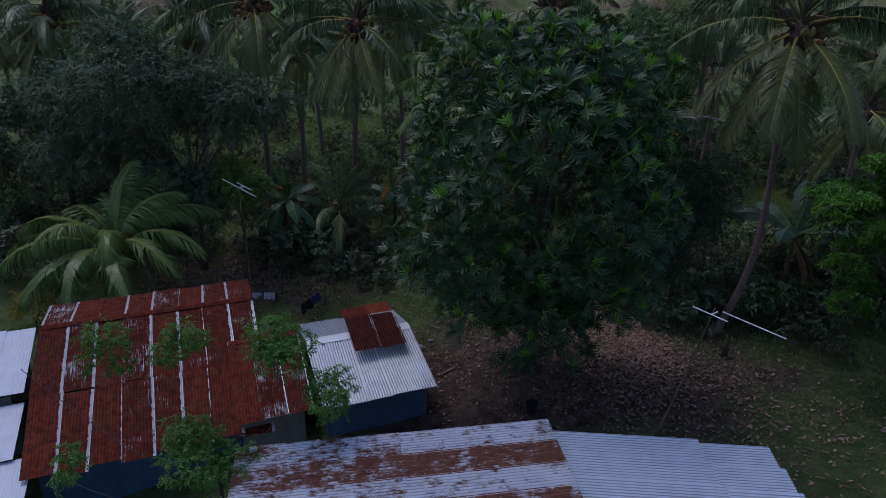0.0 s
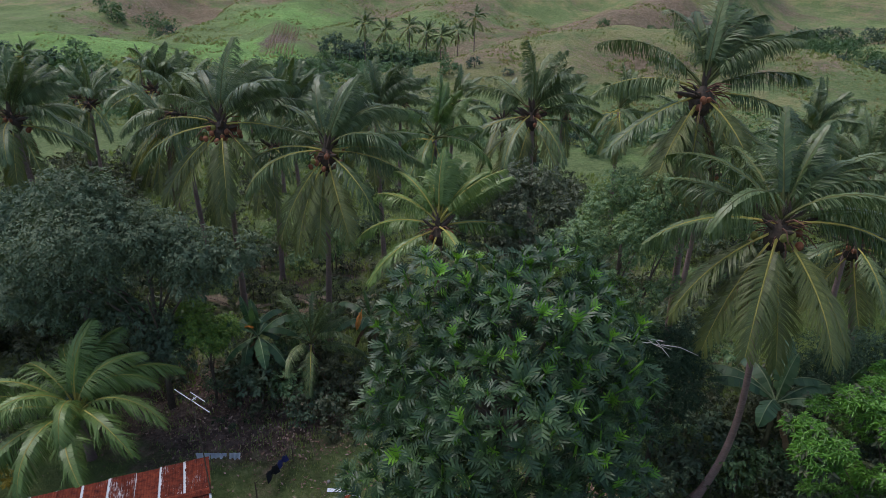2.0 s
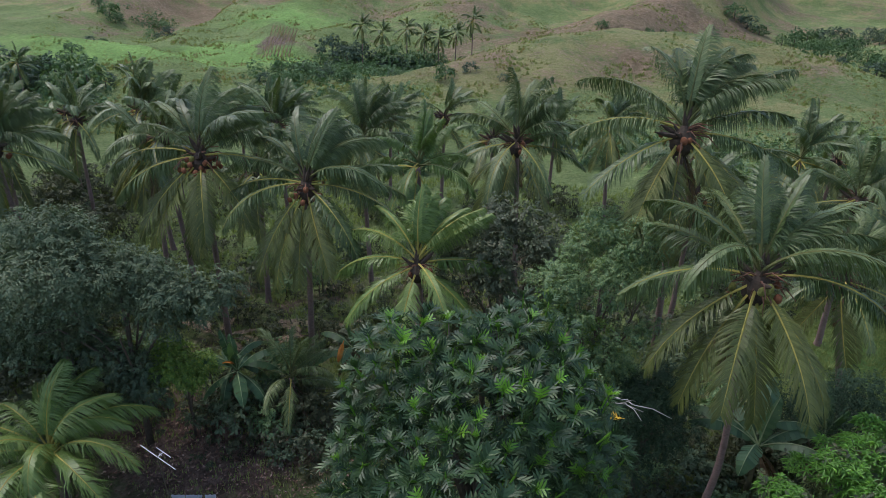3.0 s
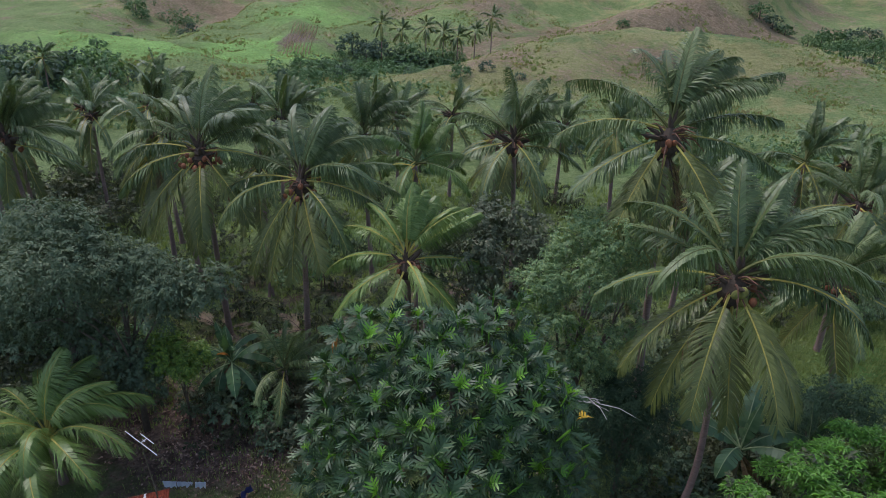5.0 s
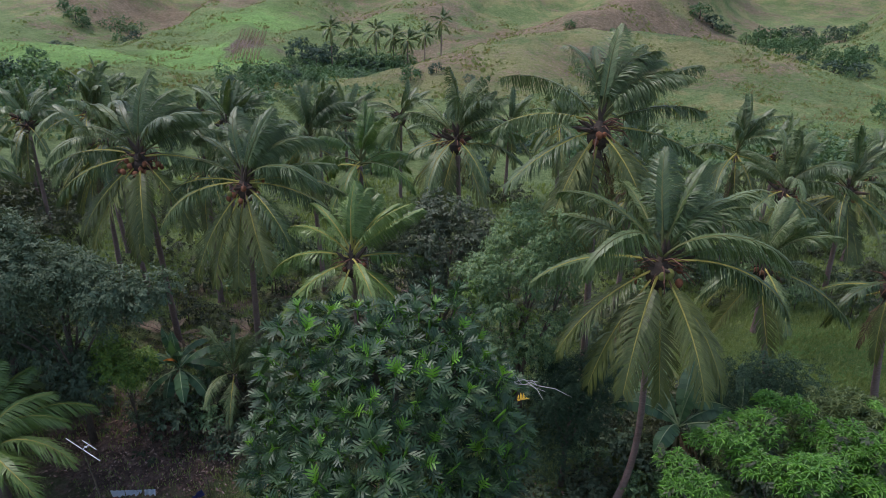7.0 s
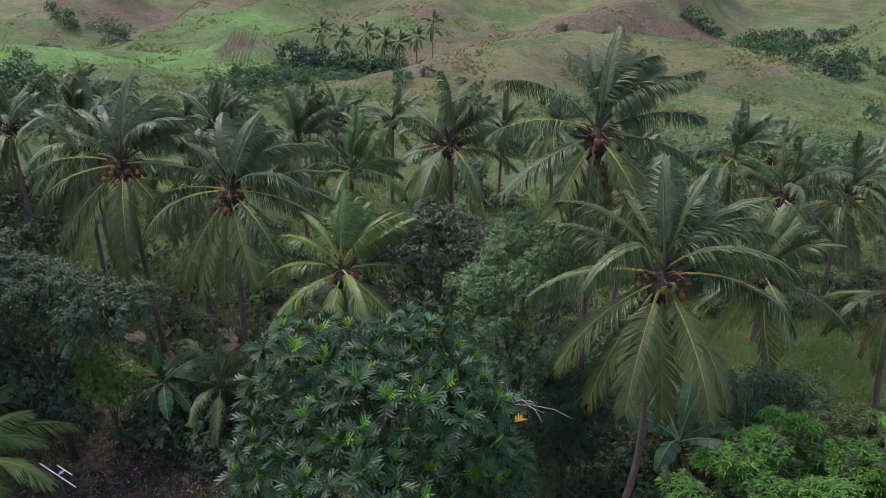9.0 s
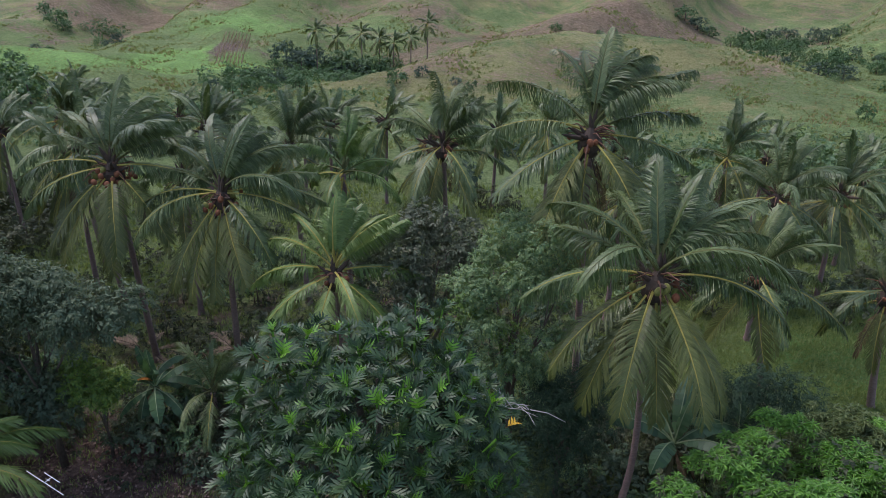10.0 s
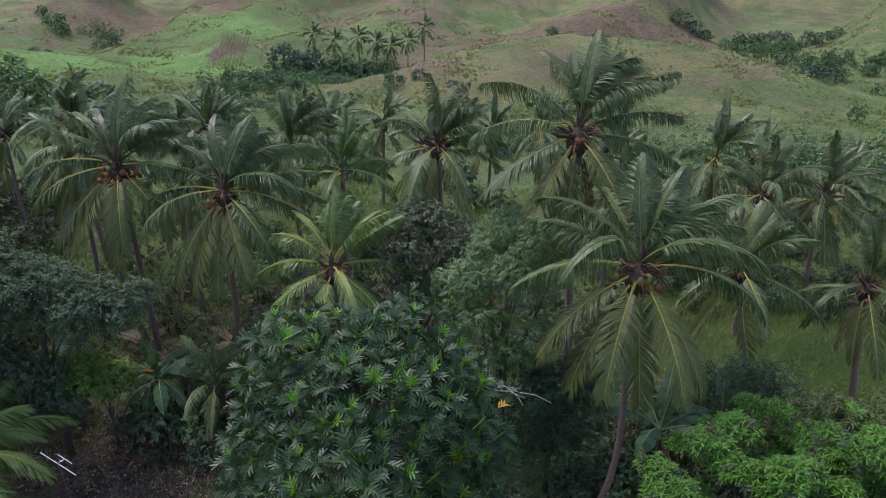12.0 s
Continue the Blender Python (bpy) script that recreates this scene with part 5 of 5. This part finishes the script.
def laundry():
    root = thing("clothes_line", "line of pale washing hung behind the rusty roof", "clothes line", pose(-12.05, 22.4, -0.3, rz=11))
    part("line", mesh("line", *tube([(-0.5, 0, 0.93), (1, 0, 0.88), (2.5, 0, 0.93)], [0.008] * 3, 4), POLE), root)
    for s, w, fall in ((0.0, 0.62, 0.36), (0.64, 0.5, 0.3), (1.17, 0.2, 0.2), (1.48, 0.5, 0.34)):
        verts, faces = [], []
        for i in range(9):
            for j in range(4):
                verts.append((s + w * i / 8 + 0.015 * j * math.sin(3 * s), 0.045 * math.sin(i * 1.9 + j * 0.6 + 5 * s) * (0.4 + 0.3 * j), 0.89 - fall * j / 3 * (1 - 0.09 * math.sin(i * 1.3 + 4 * s))))
        for i in range(8):
            for j in range(3):
                a = i * 4 + j
                faces.append((a, a + 4, a + 5, a + 1))
        part("cloth", mesh("cloth", verts, faces, CLOTH, smooth=True), root)


laundry()


def dark_washing():
    root = thing("clothes_line", "low line with a black garment and a blue cloth", "clothes line", pose(-8.4, 21.5, land_z(-8.4, 21.5), rz=53))
    part("line", mesh("line", *tube([(-0.5, -0.2, 1.0), (0.6, 0.25, 0.92), (1.8, 0.8, 1.0)], [0.007] * 3, 4), POLE), root)
    for x, y in ((-0.5, -0.2), (1.8, 0.8)):
        part("post", mesh("post", *tube([(x, y, -0.2), (x, y, 1.08)], [0.03, 0.025], 6), TIMBER), root)
    for s, w, ln, mat, name in ((0.15, 0.65, 0.55, DARKCLOTH, "garment"), (0.85, 0.55, 0.42, BLUECLOTH, "cloth")):
        verts, faces = [], []
        for i in range(8):
            for j in range(5):
                verts.append((s + w * i / 7 + 0.03 * j * math.sin(i), 0.42 * (s + w * i / 7) + 0.06 * math.sin(i * 1.9 + j), 0.95 - ln * j / 4 * (1 - 0.12 * (i % 3))))
        for i in range(7):
            for j in range(4):
                a = i * 5 + j
                faces.append((a, a + 5, a + 6, a + 1))
        part(name, mesh(name, verts, faces, mat, smooth=True), root)


DARKCLOTH = plaster_material("black_fabric", (0.012, 0.013, 0.018), (0.03, 0.032, 0.04))
BLUECLOTH = plaster_material("blue_fabric", (0.03, 0.035, 0.14), (0.06, 0.07, 0.24))
dark_washing()


# ---- undergrowth ----
def plant_patch(name, seed, blobs, count, size, mat, slim=0.42):
    return leaf_cloud(name, blobs, count, size, mat, seed, 0.3, slim)


def plant(name, label, category, group, me, h, r):
    root = thing(name, label, category, pose(0, 0, -50), group)
    part("stem" if h < 2 else "trunk", mesh("stem", *tube([(0, 0, -0.3), (0.04, 0, h * 0.5), (0, 0.05, h)], [r, r * 0.7, r * 0.3], 6), BARK, smooth=True), root)
    part("crown", me, root)
    return root


SHRUBS = [plant("shrub", "leafy green shrub in the undergrowth", "shrub", "undergrowth shrubs", plant_patch("crown", s, clumps(s, (0, 0, 0.8), (0.9, 0.9, 0.8), 14, 0.4), 600, 0.17, m, sl), 1.0, 0.04) for s, m, sl in ((41, SHRUB, 0.45), (42, SHRUB, 0.3), (43, DARKTREE, 0.45), (44, LIGHTTREE, 0.4), (45, BROWNTREE, 0.5))]


def stand(ob, x, y, k, kz, turn, sink=0.05):
    """A copy of a plant, rooted on the land."""
    c = copy_thing(ob, pose(x, y, land_z(x, y) - sink, 0, 0, turn))
    c.scale = (k, k, kz)
    return c


def grow_shrubs():
    rng = random.Random(5)
    spots = []
    for i in range(230):
        y = rng.uniform(26, 66)
        spots.append((rng.uniform(-0.62 * y - 8, 0.62 * y + 8), y, rng.uniform(0.8, 1.8)))
    for i in range(60):
        spots.append((rng.uniform(14, 44), rng.uniform(46, 74), rng.uniform(1.0, 2.0)))
    for i in range(34):
        spots.append((rng.uniform(-15, -2), rng.uniform(25.5, 32), rng.uniform(0.6, 1.4)))
    for i in range(44):
        spots.append((rng.uniform(-50, -31), rng.uniform(34, 62), rng.uniform(1.4, 2.6)))
    for i in range(50):
        spots.append((rng.uniform(8, 19), rng.uniform(24.5, 31), rng.uniform(0.7, 1.5)))
    for i in range(40):
        spots.append((rng.uniform(-30, -18), rng.uniform(21, 34), rng.uniform(1.0, 2.0)))
    spots += [(7.6, 24.2, 1.2), (6.4, 24.8, 1.2), (12.6, 23.8, 1.1), (13.4, 22.4, 0.8)]
    spots = [p for p in spots if ((p[0] - 25) / 10) ** 2 + ((p[1] - 39.5) / 5.5) ** 2 >= 1]
    spots.sort(key=lambda p: math.hypot(p[0] - 4, p[1] - 3))
    far_v, far_f, count = [], [], 0
    for i, (x, y, k) in enumerate(spots):
        kind, kz, turn = rng.choice((0, 0, 1, 1, 2, 2, 3, 4)), k * rng.uniform(0.7, 1.3), rng.uniform(0, 360)
        if i < 280:
            stand(SHRUBS[kind], x, y, k, kz, turn)
            continue
        me = next(c.data for c in SHRUBS[rng.choice((0, 1))].children if c.name.startswith("crown"))
        co = np.empty(len(me.vertices) * 3)
        me.vertices.foreach_get("co", co)
        m = np.array(pose(x, y, land_z(x, y) - 0.05, 0, 0, turn) @ Matrix.Diagonal((k, k, kz, 1)))
        far_v.append(co.reshape(-1, 3) @ m[:3, :3].T + m[:3, 3])
        idx = np.empty(len(me.polygons) * 3, dtype=np.int32)
        me.polygons.foreach_get("vertices", idx)
        far_f.append(idx.reshape(-1, 3) + count)
        count += len(me.vertices)
    tagged(new("undergrowth", mesh("undergrowth", np.concatenate(far_v), np.concatenate(far_f), SHRUB)), "dark green bushes crowding under the palms", "undergrowth", kind="stuff")


CROTON = leaf_material("yellow_croton_leaf", (0.20, 0.16, 0.02), (0.34, 0.26, 0.03), (0.45, 0.36, 0.05), 0.45, 0.25, 0.5)
croton = plant("croton_bush", "small bush with yellow leaves behind the pale roof", "shrub", "", plant_patch("crown", 46, clumps(46, (0, 0, 0.9), (0.7, 0.7, 0.7), 10, 0.35), 700, 0.22, CROTON, 0.3), 1.0, 0.03)
croton.matrix_basis = pose(-19.4, 19.0, land_z(-19.4, 19.0))

grow_shrubs()

FARDARK = leaf_material("dark_hill_tree_leaf", (0.045, 0.075, 0.055), (0.075, 0.12, 0.085), (0.14, 0.19, 0.125), 0.6, 0.15, 0.2)
HILLTREES = [plant("hill_tree", "rounded green tree on the hillside", "tree", "hillside trees", leaf_cloud("crown", clumps(s, (0, 0, 1.3), (1.9, 1.9, 1.6), 34, 0.6), 1300, 0.24, m, s, 0.35, 0.6), 1.8, 0.12) for s, m in ((61, FARLEAF), (62, FARDARK), (63, FARLEAF), (64, LIGHTTREE))]


def grow_hill_trees():
    rng = random.Random(6)
    for x, y, k, kz, kind in ((-179, 250, 2.6, 2.2, 0), (-174, 246, 1.7, 1.6, 2), (-186, 254, 1.8, 1.9, 2), (-132, 206, 1.3, 1.8, 3), (-126, 201, 1.1, 1.0, 1), (-122, 200, 1.2, 1.1, 1), (-113.6, 145.3, 1.5, 1.3, 0), (-161, 213, 1.2, 0.8, 1), (-157, 214, 0.9, 0.7, 2),
                              (-60, 181, 2.3, 2.7, 1), (-56.5, 179.5, 1.9, 2.3, 1), (-62, 176, 1.2, 1.1, 2), (14.7, 210, 1.1, 1.0, 2), (48, 228, 1.3, 0.9, 1), (53, 230, 1.0, 0.7, 1), (58, 232, 1.1, 0.8, 2), (64, 262, 2.2, 2.0, 2), (69, 262, 2.4, 1.8, 1), (74, 264, 2.0, 1.5, 0),
                              (77, 246, 1.3, 1.6, 3), (84, 256, 2.0, 2.4, 2), (90, 262, 2.3, 2.2, 0), (97, 266, 2.0, 2.2, 1), (104, 270, 2.2, 2.0, 1), (110, 262, 1.9, 2.0, 1), (114, 250, 1.6, 1.6, 3), (108, 244, 1.7, 1.8, 1), (90, 240, 1.5, 1.9, 3), (98, 242, 1.6, 1.9, 2),
                              (76, 206, 1.7, 2.0, 0), (80, 200, 1.8, 1.8, 2), (84, 196, 1.6, 1.7, 3), (72, 212, 1.4, 1.6, 2), (80, 177, 1.9, 2.2, 2), (84, 180, 1.6, 2.4, 0), (77, 173, 1.8, 1.4, 1), (82, 171, 1.5, 1.3, 1), (61.6, 116, 0.8, 1.1, 2), (100, 186, 1.6, 1.5, 2), (66, 140, 0.7, 0.7, 3)):
        stand(HILLTREES[kind], x, y, k, kz, rng.uniform(0, 360), 0.3)
    groups = [(-12, 126, 10, 4, 4), (-40, 183, 15, 4, 34), (-54, 150, 8, 5, 14), (-44, 136, 12, 8, 12), (-100, 118, 16, 9, 40), (98, 256, 14, 8, 18), (90, 185, 12, 12, 14), (90, 150, 4, 7, 8), (48, 170, 8, 1.5, 4),
              (6, 186, 4, 6, 6), (-24, 80, 16, 8, 16), (4, 86, 12, 6, 10), (110, 130, 20, 14, 6), (72, 106, 5, 6, 4), (26, 166, 3, 1, 2)]
    for cx, cy, rx, ry, n in groups:
        for i in range(n):
            x, y = rng.gauss(cx, rx * 0.6), rng.gauss(cy, ry * 0.6)
            k = rng.uniform(0.5, 1.25) * (2.0 if 172 < y < 200 and x < 0 or x < -86 and y < 135 else 1.0)
            stand(rng.choice(HILLTREES), x, y, k, k * rng.uniform(0.8, 1.2), rng.uniform(0, 360), 0.2)


def thickets():
    """Tangled scrub along the valley, too dense to tell bush from bush."""
    rng = random.Random(12)
    for label, mat, bands in (("dark green scrub and trees along the valley", FARLEAF, [(-46, 112, 20, 8, 55), (-66, 102, 24, 12, 120), (-44, 168, 12, 9, 60), (-52, 146, 14, 12, 70), (-40, 182, 18, 4, 150), (90, 184, 15, 11, 26), (98, 254, 16, 9, 40), (88, 150, 5, 8, 24), (88, 246, 9, 4, 30), (-166, 262, 10, 9, 50), (5, 186, 5, 9, 16)]), ("light green creeper-covered scrub at the hill's foot", LIGHTTREE, [(34, 84, 20, 6, 70), (46, 92, 22, 6, 130), (72, 96, 16, 8, 80), (8, 92, 14, 4, 40)])):
        blobs = []
        for cx, cy, rx, ry, n in bands:
            for i in range(n):
                x, y = rng.gauss(cx, rx * 0.55), rng.gauss(cy, ry * 0.55)
                r = rng.uniform(0.8, 2.0)
                blobs.append((x, y, land_z(x, y) + r * rng.uniform(0.3, 1.2), r, r, r * 0.9))
        tagged(new("thicket", leaf_cloud("thicket", blobs, 84 * len(blobs), 0.42, mat, 91, 0.6, 0.6)), label, "scrub", kind="stuff")


thickets()


def crop_field():
    """Rows of dry stalks on a bare slope."""
    rng = random.Random(14)
    root = thing("crop_field", "small field with rows of dry pale crop stalks", "field", pose(-79, 184, 0))
    for r in range(8):
        vs, fs = [], []
        for k in range(36):
            y = -14 + 0.75 * k + rng.uniform(-0.2, 0.2) + 0.45 * r
            x = -1.2 + 1.0 * r - 0.30 * y + rng.uniform(-0.12, 0.12)
            z = land_z(x - 79, y + 184)
            for j in range(3):
                a, h = rng.uniform(0, 6.28), rng.uniform(0.5, 1.1)
                b = len(vs)
                vs += [(x - 0.13, y, z), (x + 0.13, y, z), (x + 0.3 * math.cos(a), y + 0.4 * math.sin(a), z + h)]
                fs.append((b, b + 1, b + 2))
        part("crop_row", mesh("crop_row", vs, fs, STRAW), root)


STRAW = leaf_material("dry_straw", (0.286, 0.221, 0.13), (0.442, 0.351, 0.221), (0.585, 0.468, 0.312), 0.8, 0.1, 0.2)
crop_field()
grow_hill_trees()
for i, (x, y, h) in enumerate(((-51.5, 181, 11.5), (-47, 186, 9.0), (-39.5, 184, 11.5), (-30.5, 184, 9.6), (-26, 186, 11.0), (-21.5, 187, 13.6), (-35, 186, 9.8), (-95, 108, 7), (-66, 100, 7))):
    palm((x, y), (x + 0.3, y, land_z(x, y) + h), 300 + i, 20, 0.95, FRONDS_HILL, 0, dead=1, group="far palms on the valley side", label="distant coconut palm on the valley side")
for i, (x, y, h) in enumerate(((-38, 52, 9.6), (-34, 60, 8.8), (-24, 60, 9.0), (-12, 60, 9.2), (-2, 55, 9.0), (-8, 66, 8.4), (3, 66, 7.8), (13, 52, 8.3), (14, 64, 7.4), (32, 56, 7.2), (27, 62, 7.0), (-42, 42, 11), (-16, 41, 9.5), (12, 44, 8.5), (-35, 41, 10.5), (-25, 43, 10), (-44, 58, 8.8), (-37, 34, 10.2), (-48, 50, 10), (-53, 58, 9), (-31, 68, 7.8), (-18, 70, 7.6))):
    palm((x, y), (x + 0.3, y, h), 400 + i, 20, 0.95, FRONDS_FAR, 3, dead=1)


def grass_field():
    rng = np.random.default_rng(9)
    n = 32000
    y = 13 + 60 * rng.random(n) ** 1.3
    x = (rng.random(n) * 2 - 1) * (8 + 0.62 * y)
    # the open clearing stands thick with grass
    gx, gy = rng.uniform(15, 38, 16000), rng.uniform(33.5, 47, 16000)
    keep = (np.sin(x * 0.9) * np.sin(y * 0.8 + x * 0.3) + rng.normal(size=n) * 0.5 > -0.25) & ~((np.abs(x + 11) < 7) & (y < 21)) & ~((np.abs(x + 4) < 4) & (y < 20))
    x, y = np.concatenate([x[keep], gx]), np.concatenate([y[keep], gy])
    n = len(x)
    z = land(x, y)
    blades = []
    for k in range(4):
        a = rng.uniform(0, 6.28, n)
        h = rng.uniform(0.12, 0.38, n) * (0.6 + 0.012 * y) * np.clip((y - 12) / 18, 0.22, 1)
        h[-len(gx):] *= 0.3
        lean = rng.uniform(0.1, 0.5, n) * h
        w = (0.02 + 0.0008 * y) * np.clip((y - 8) / 20, 0.4, 1)
        ox, oy = x + rng.normal(size=n) * 0.12, y + rng.normal(size=n) * 0.12
        blades.append(np.stack([np.stack([ox - np.sin(a) * w, oy + np.cos(a) * w, z - 0.02], -1), np.stack([ox + np.sin(a) * w, oy - np.cos(a) * w, z - 0.02], -1), np.stack([ox + np.cos(a) * lean, oy + np.sin(a) * lean, z + h], -1)], 1))
    verts = np.concatenate(blades).reshape(-1, 3)
    faces = np.arange(len(verts)).reshape(-1, 3)
    tagged(new("grass", mesh("grass", verts, faces, GRASS)), "rough green grass between the trees", "grass", kind="stuff")


grass_field()


def hill_tussocks():
    """Coarse grass clumps over the slopes, green to withered."""
    rng = np.random.default_rng(19)
    n = 36000
    y = 88 + 190 * rng.random(n) ** 1.25
    x = (rng.random(n) * 2 - 1) * (12 + 0.78 * y)
    drift = 0.5 * np.sin(x * 0.05 + 2 * np.sin(y * 0.03)) + 0.5 * np.sin(y * 0.06 + x * 0.02) + rng.normal(size=n) * 0.9
    keep = drift > -0.6
    x, y, drift = x[keep], y[keep], drift[keep]
    for label, sel, mat in (("coarse green grass clumps on the slopes", drift < 0.9, TUSSOCK), ("withered brown grass clumps on the slopes", drift >= 0.9, TUSSOCK_DRY)):
        px, py = x[sel], y[sel]
        m = len(px)
        pz = land(px, py) + 0.1
        blades = []
        for k in range(3):
            a = rng.uniform(0, 6.28, m)
            h = rng.uniform(0.02, 0.16, m) + 0.35 * (rng.random(m) < 0.02)
            w = rng.uniform(0.2, 0.5, m)
            ox, oy = px + rng.normal(size=m) * 0.25, py + rng.normal(size=m) * 0.25
            lean = rng.uniform(-0.3, 0.3, m)
            blades.append(np.stack([np.stack([ox - np.cos(a) * w, oy - np.sin(a) * w, pz - 0.5], -1), np.stack([ox + np.cos(a) * w, oy + np.sin(a) * w, pz - 0.5], -1), np.stack([ox + lean, oy + rng.uniform(-0.3, 0.3, m), pz + h], -1)], 1))
        verts = np.concatenate(blades).reshape(-1, 3)
        tagged(new("tussocks", mesh("tussocks", verts, np.arange(len(verts)).reshape(-1, 3), mat)), label, "grass", kind="stuff")


TUSSOCK = leaf_material("tussock_grass", (0.17, 0.205, 0.078), (0.24, 0.28, 0.115), (0.33, 0.35, 0.16), 0.7, 0.35, 0.1)
TUSSOCK_DRY = leaf_material("withered_tussock_grass", (0.23, 0.195, 0.105), (0.31, 0.265, 0.145), (0.40, 0.345, 0.20), 0.75, 0.35, 0.1)
hill_tussocks()


def grove_scrub():
    """Low scrub covering the grove's floor."""
    rng = random.Random(44)
    blobs = []
    for cx, cy, rx, ry, n in ((-22, 48, 14, 12, 150), (-12, 38, 8, 6, 60), (2, 44, 9, 8, 130), (-9, 28, 5, 2.5, 40), (13, 31, 3, 2, 16), (-30, 30, 6, 6, 50), (-44, 54, 10, 10, 110), (14, 56, 12, 8, 50)):
        for i in range(n):
            x, y = rng.gauss(cx, rx * 0.6), rng.gauss(cy, ry * 0.6)
            r = rng.uniform(0.35, 0.95)
            blobs.append((x, y, land_z(x, y) + r * 0.5, r, r, r * 0.8))
    tagged(new("ground_scrub", leaf_cloud("ground_scrub", blobs, 75 * len(blobs), 0.24, SHRUB, 45, 0.6, 0.45)), "low dark scrub covering the grove floor", "scrub", kind="stuff")


grove_scrub()


# ---- yard litter ----
def leaf_litter():
    rng = np.random.default_rng(21)
    parts = []
    for cx, cy, sx, sy, n in ((5.6, 22.0, 1.2, 2.1, 4200), (4.5, 18.5, 4.5, 3.5, 1800), (9, 18, 4, 3, 1500), (-12, 25.6, 4, 2, 2200), (-3, 20, 2.5, 2, 400)):
        parts.append(np.stack([rng.normal(cx, sx, n), rng.normal(cy, sy, n)], -1))
    p = np.concatenate(parts)
    n = len(p)
    z = land(p[:, 0], p[:, 1]) + 0.06
    c = np.concatenate([p, z[:, None]], 1)
    a = rng.uniform(0, 6.28, n)
    ln, w = rng.uniform(0.03, 0.11, n)[:, None], rng.uniform(0.02, 0.055, n)[:, None]
    ax = np.stack([np.cos(a), np.sin(a), rng.uniform(-0.2, 0.3, n)], -1)
    sd = np.stack([-np.sin(a), np.cos(a), rng.uniform(-0.3, 0.3, n)], -1)
    verts = np.stack([c - ax * ln, c + sd * w, c + ax * ln + [0, 0, 0.03], c - sd * w], 1).reshape(-1, 3)
    i = np.arange(n) * 4
    faces = np.concatenate([np.stack([i, i + 1, i + 2], -1), np.stack([i, i + 2, i + 3], -1)])
    tagged(new("leaf_litter", mesh("leaf_litter", verts, faces, LITTER)), "dry brown and pale fallen leaves on the yard", "leaf litter", kind="stuff")


LITTER = leaf_material("fallen_leaf", (0.11, 0.06, 0.042), (0.24, 0.145, 0.105), (0.50, 0.38, 0.31), 0.8, 0.0, 0.2)
leaf_litter()
STONE = plaster_material("field_stone", (0.14, 0.13, 0.12), (0.30, 0.28, 0.26))


def stone(x, y, r, seed):
    rng = random.Random(seed)
    bm = bmesh.new()
    bmesh.ops.create_icosphere(bm, subdivisions=2, radius=r)
    for v in bm.verts:
        v.co *= 1 + 0.22 * math.sin(v.co.x * 9 / r * 0.3 + seed) * math.cos(v.co.y * 7 / r * 0.3 + seed * 2)
        v.co.z *= 0.6
    me = bpy.data.meshes.new("stone")
    bm.to_mesh(me), bm.free()
    me.materials.append(STONE)
    thing("stone", "rounded grey stone lying in the yard", "stone", pose(x, y, land_z(x, y) + r * 0.3, 0, 0, rng.uniform(0, 360)), "yard stones", data=me)


for k, (x, y, r) in enumerate(((-2.9, 20.6, 0.24), (-3.3, 20.9, 0.16), (-3.7, 21.9, 0.14), (-2.5, 21.2, 0.12), (-5.2, 22.3, 0.13), (-6.0, 22.6, 0.1), (2.4, 22.4, 0.1), (7.8, 19.4, 0.1))):
    stone(x, y, r, k)


def plank(x, y, ln, turn, mat, label):
    thing("plank", label, "plank", pose(x, y, land_z(x, y) + 0.01, 0, 2, turn), "yard planks", data=box_mesh("plank", ln, 0.09, 0.05, mat, 0.008))


def frond_stub(x, y):
    """The dry foot of a fallen frond, standing in the grass."""
    root = thing("frond_stub", "dry brown palm frond stub standing in the yard", "dead frond", pose(x, y, land_z(x, y), 0, 0, 30))
    part("stalk", mesh("stalk", *tube([(0, 0, -0.1), (0.03, 0.02, 0.5), (-0.02, 0.05, 1.05)], [0.17, 0.09, 0.02], 7), FIBRE, smooth=True), root)
    for k in range(5):
        a = k * 1.3
        part("splinter", mesh("splinter", *tube([(0, 0, 0.1), (0.12 * math.cos(a), 0.12 * math.sin(a), 0.45), (0.26 * math.cos(a), 0.26 * math.sin(a), 0.6)], [0.03, 0.02, 0.005], 4), FIBRE), root)


frond_stub(9.3, 22.0)
thing("paper_sheet", "crumpled pale paper lying in the yard", "litter", pose(-5.6, 22.2, land_z(-5.6, 22.2) + 0.03, 4, 3, 12), data=box_mesh("paper_sheet", 0.62, 0.2, 0.02, CLOTH, 0.006))
plank(4.3, 24.1, 0.7, 10, STEEL, "short pale stick lying on the ground")
plank(-2.2, 19.0, 0.5, 20, TIMBER, "short weathered plank beside the pen")
plank(-1.4, 19.2, 0.9, 55, TIMBER, "thin weathered stick beside the pen")
DARKPLASTIC = plaster_material("dark_plastic", (0.012, 0.013, 0.018), (0.03, 0.032, 0.04))


def bucket(x, y):
    root = thing("bucket", "black plastic bucket standing in the yard", "bucket", pose(x, y, land_z(x, y) - 0.02))
    v, f = tube([(0, 0, 0), (0, 0, 0.42)], [0.17, 0.22], 14)
    part("body", mesh("body", v, f[:-1], DARKPLASTIC, smooth=False), root)
    part("rim", mesh("rim", *tube([(0.22 * math.cos(a * math.pi / 8), 0.22 * math.sin(a * math.pi / 8), 0.42) for a in range(17)], [0.015] * 17, 5), DARKPLASTIC), root)


bucket(1.9, 17.0)
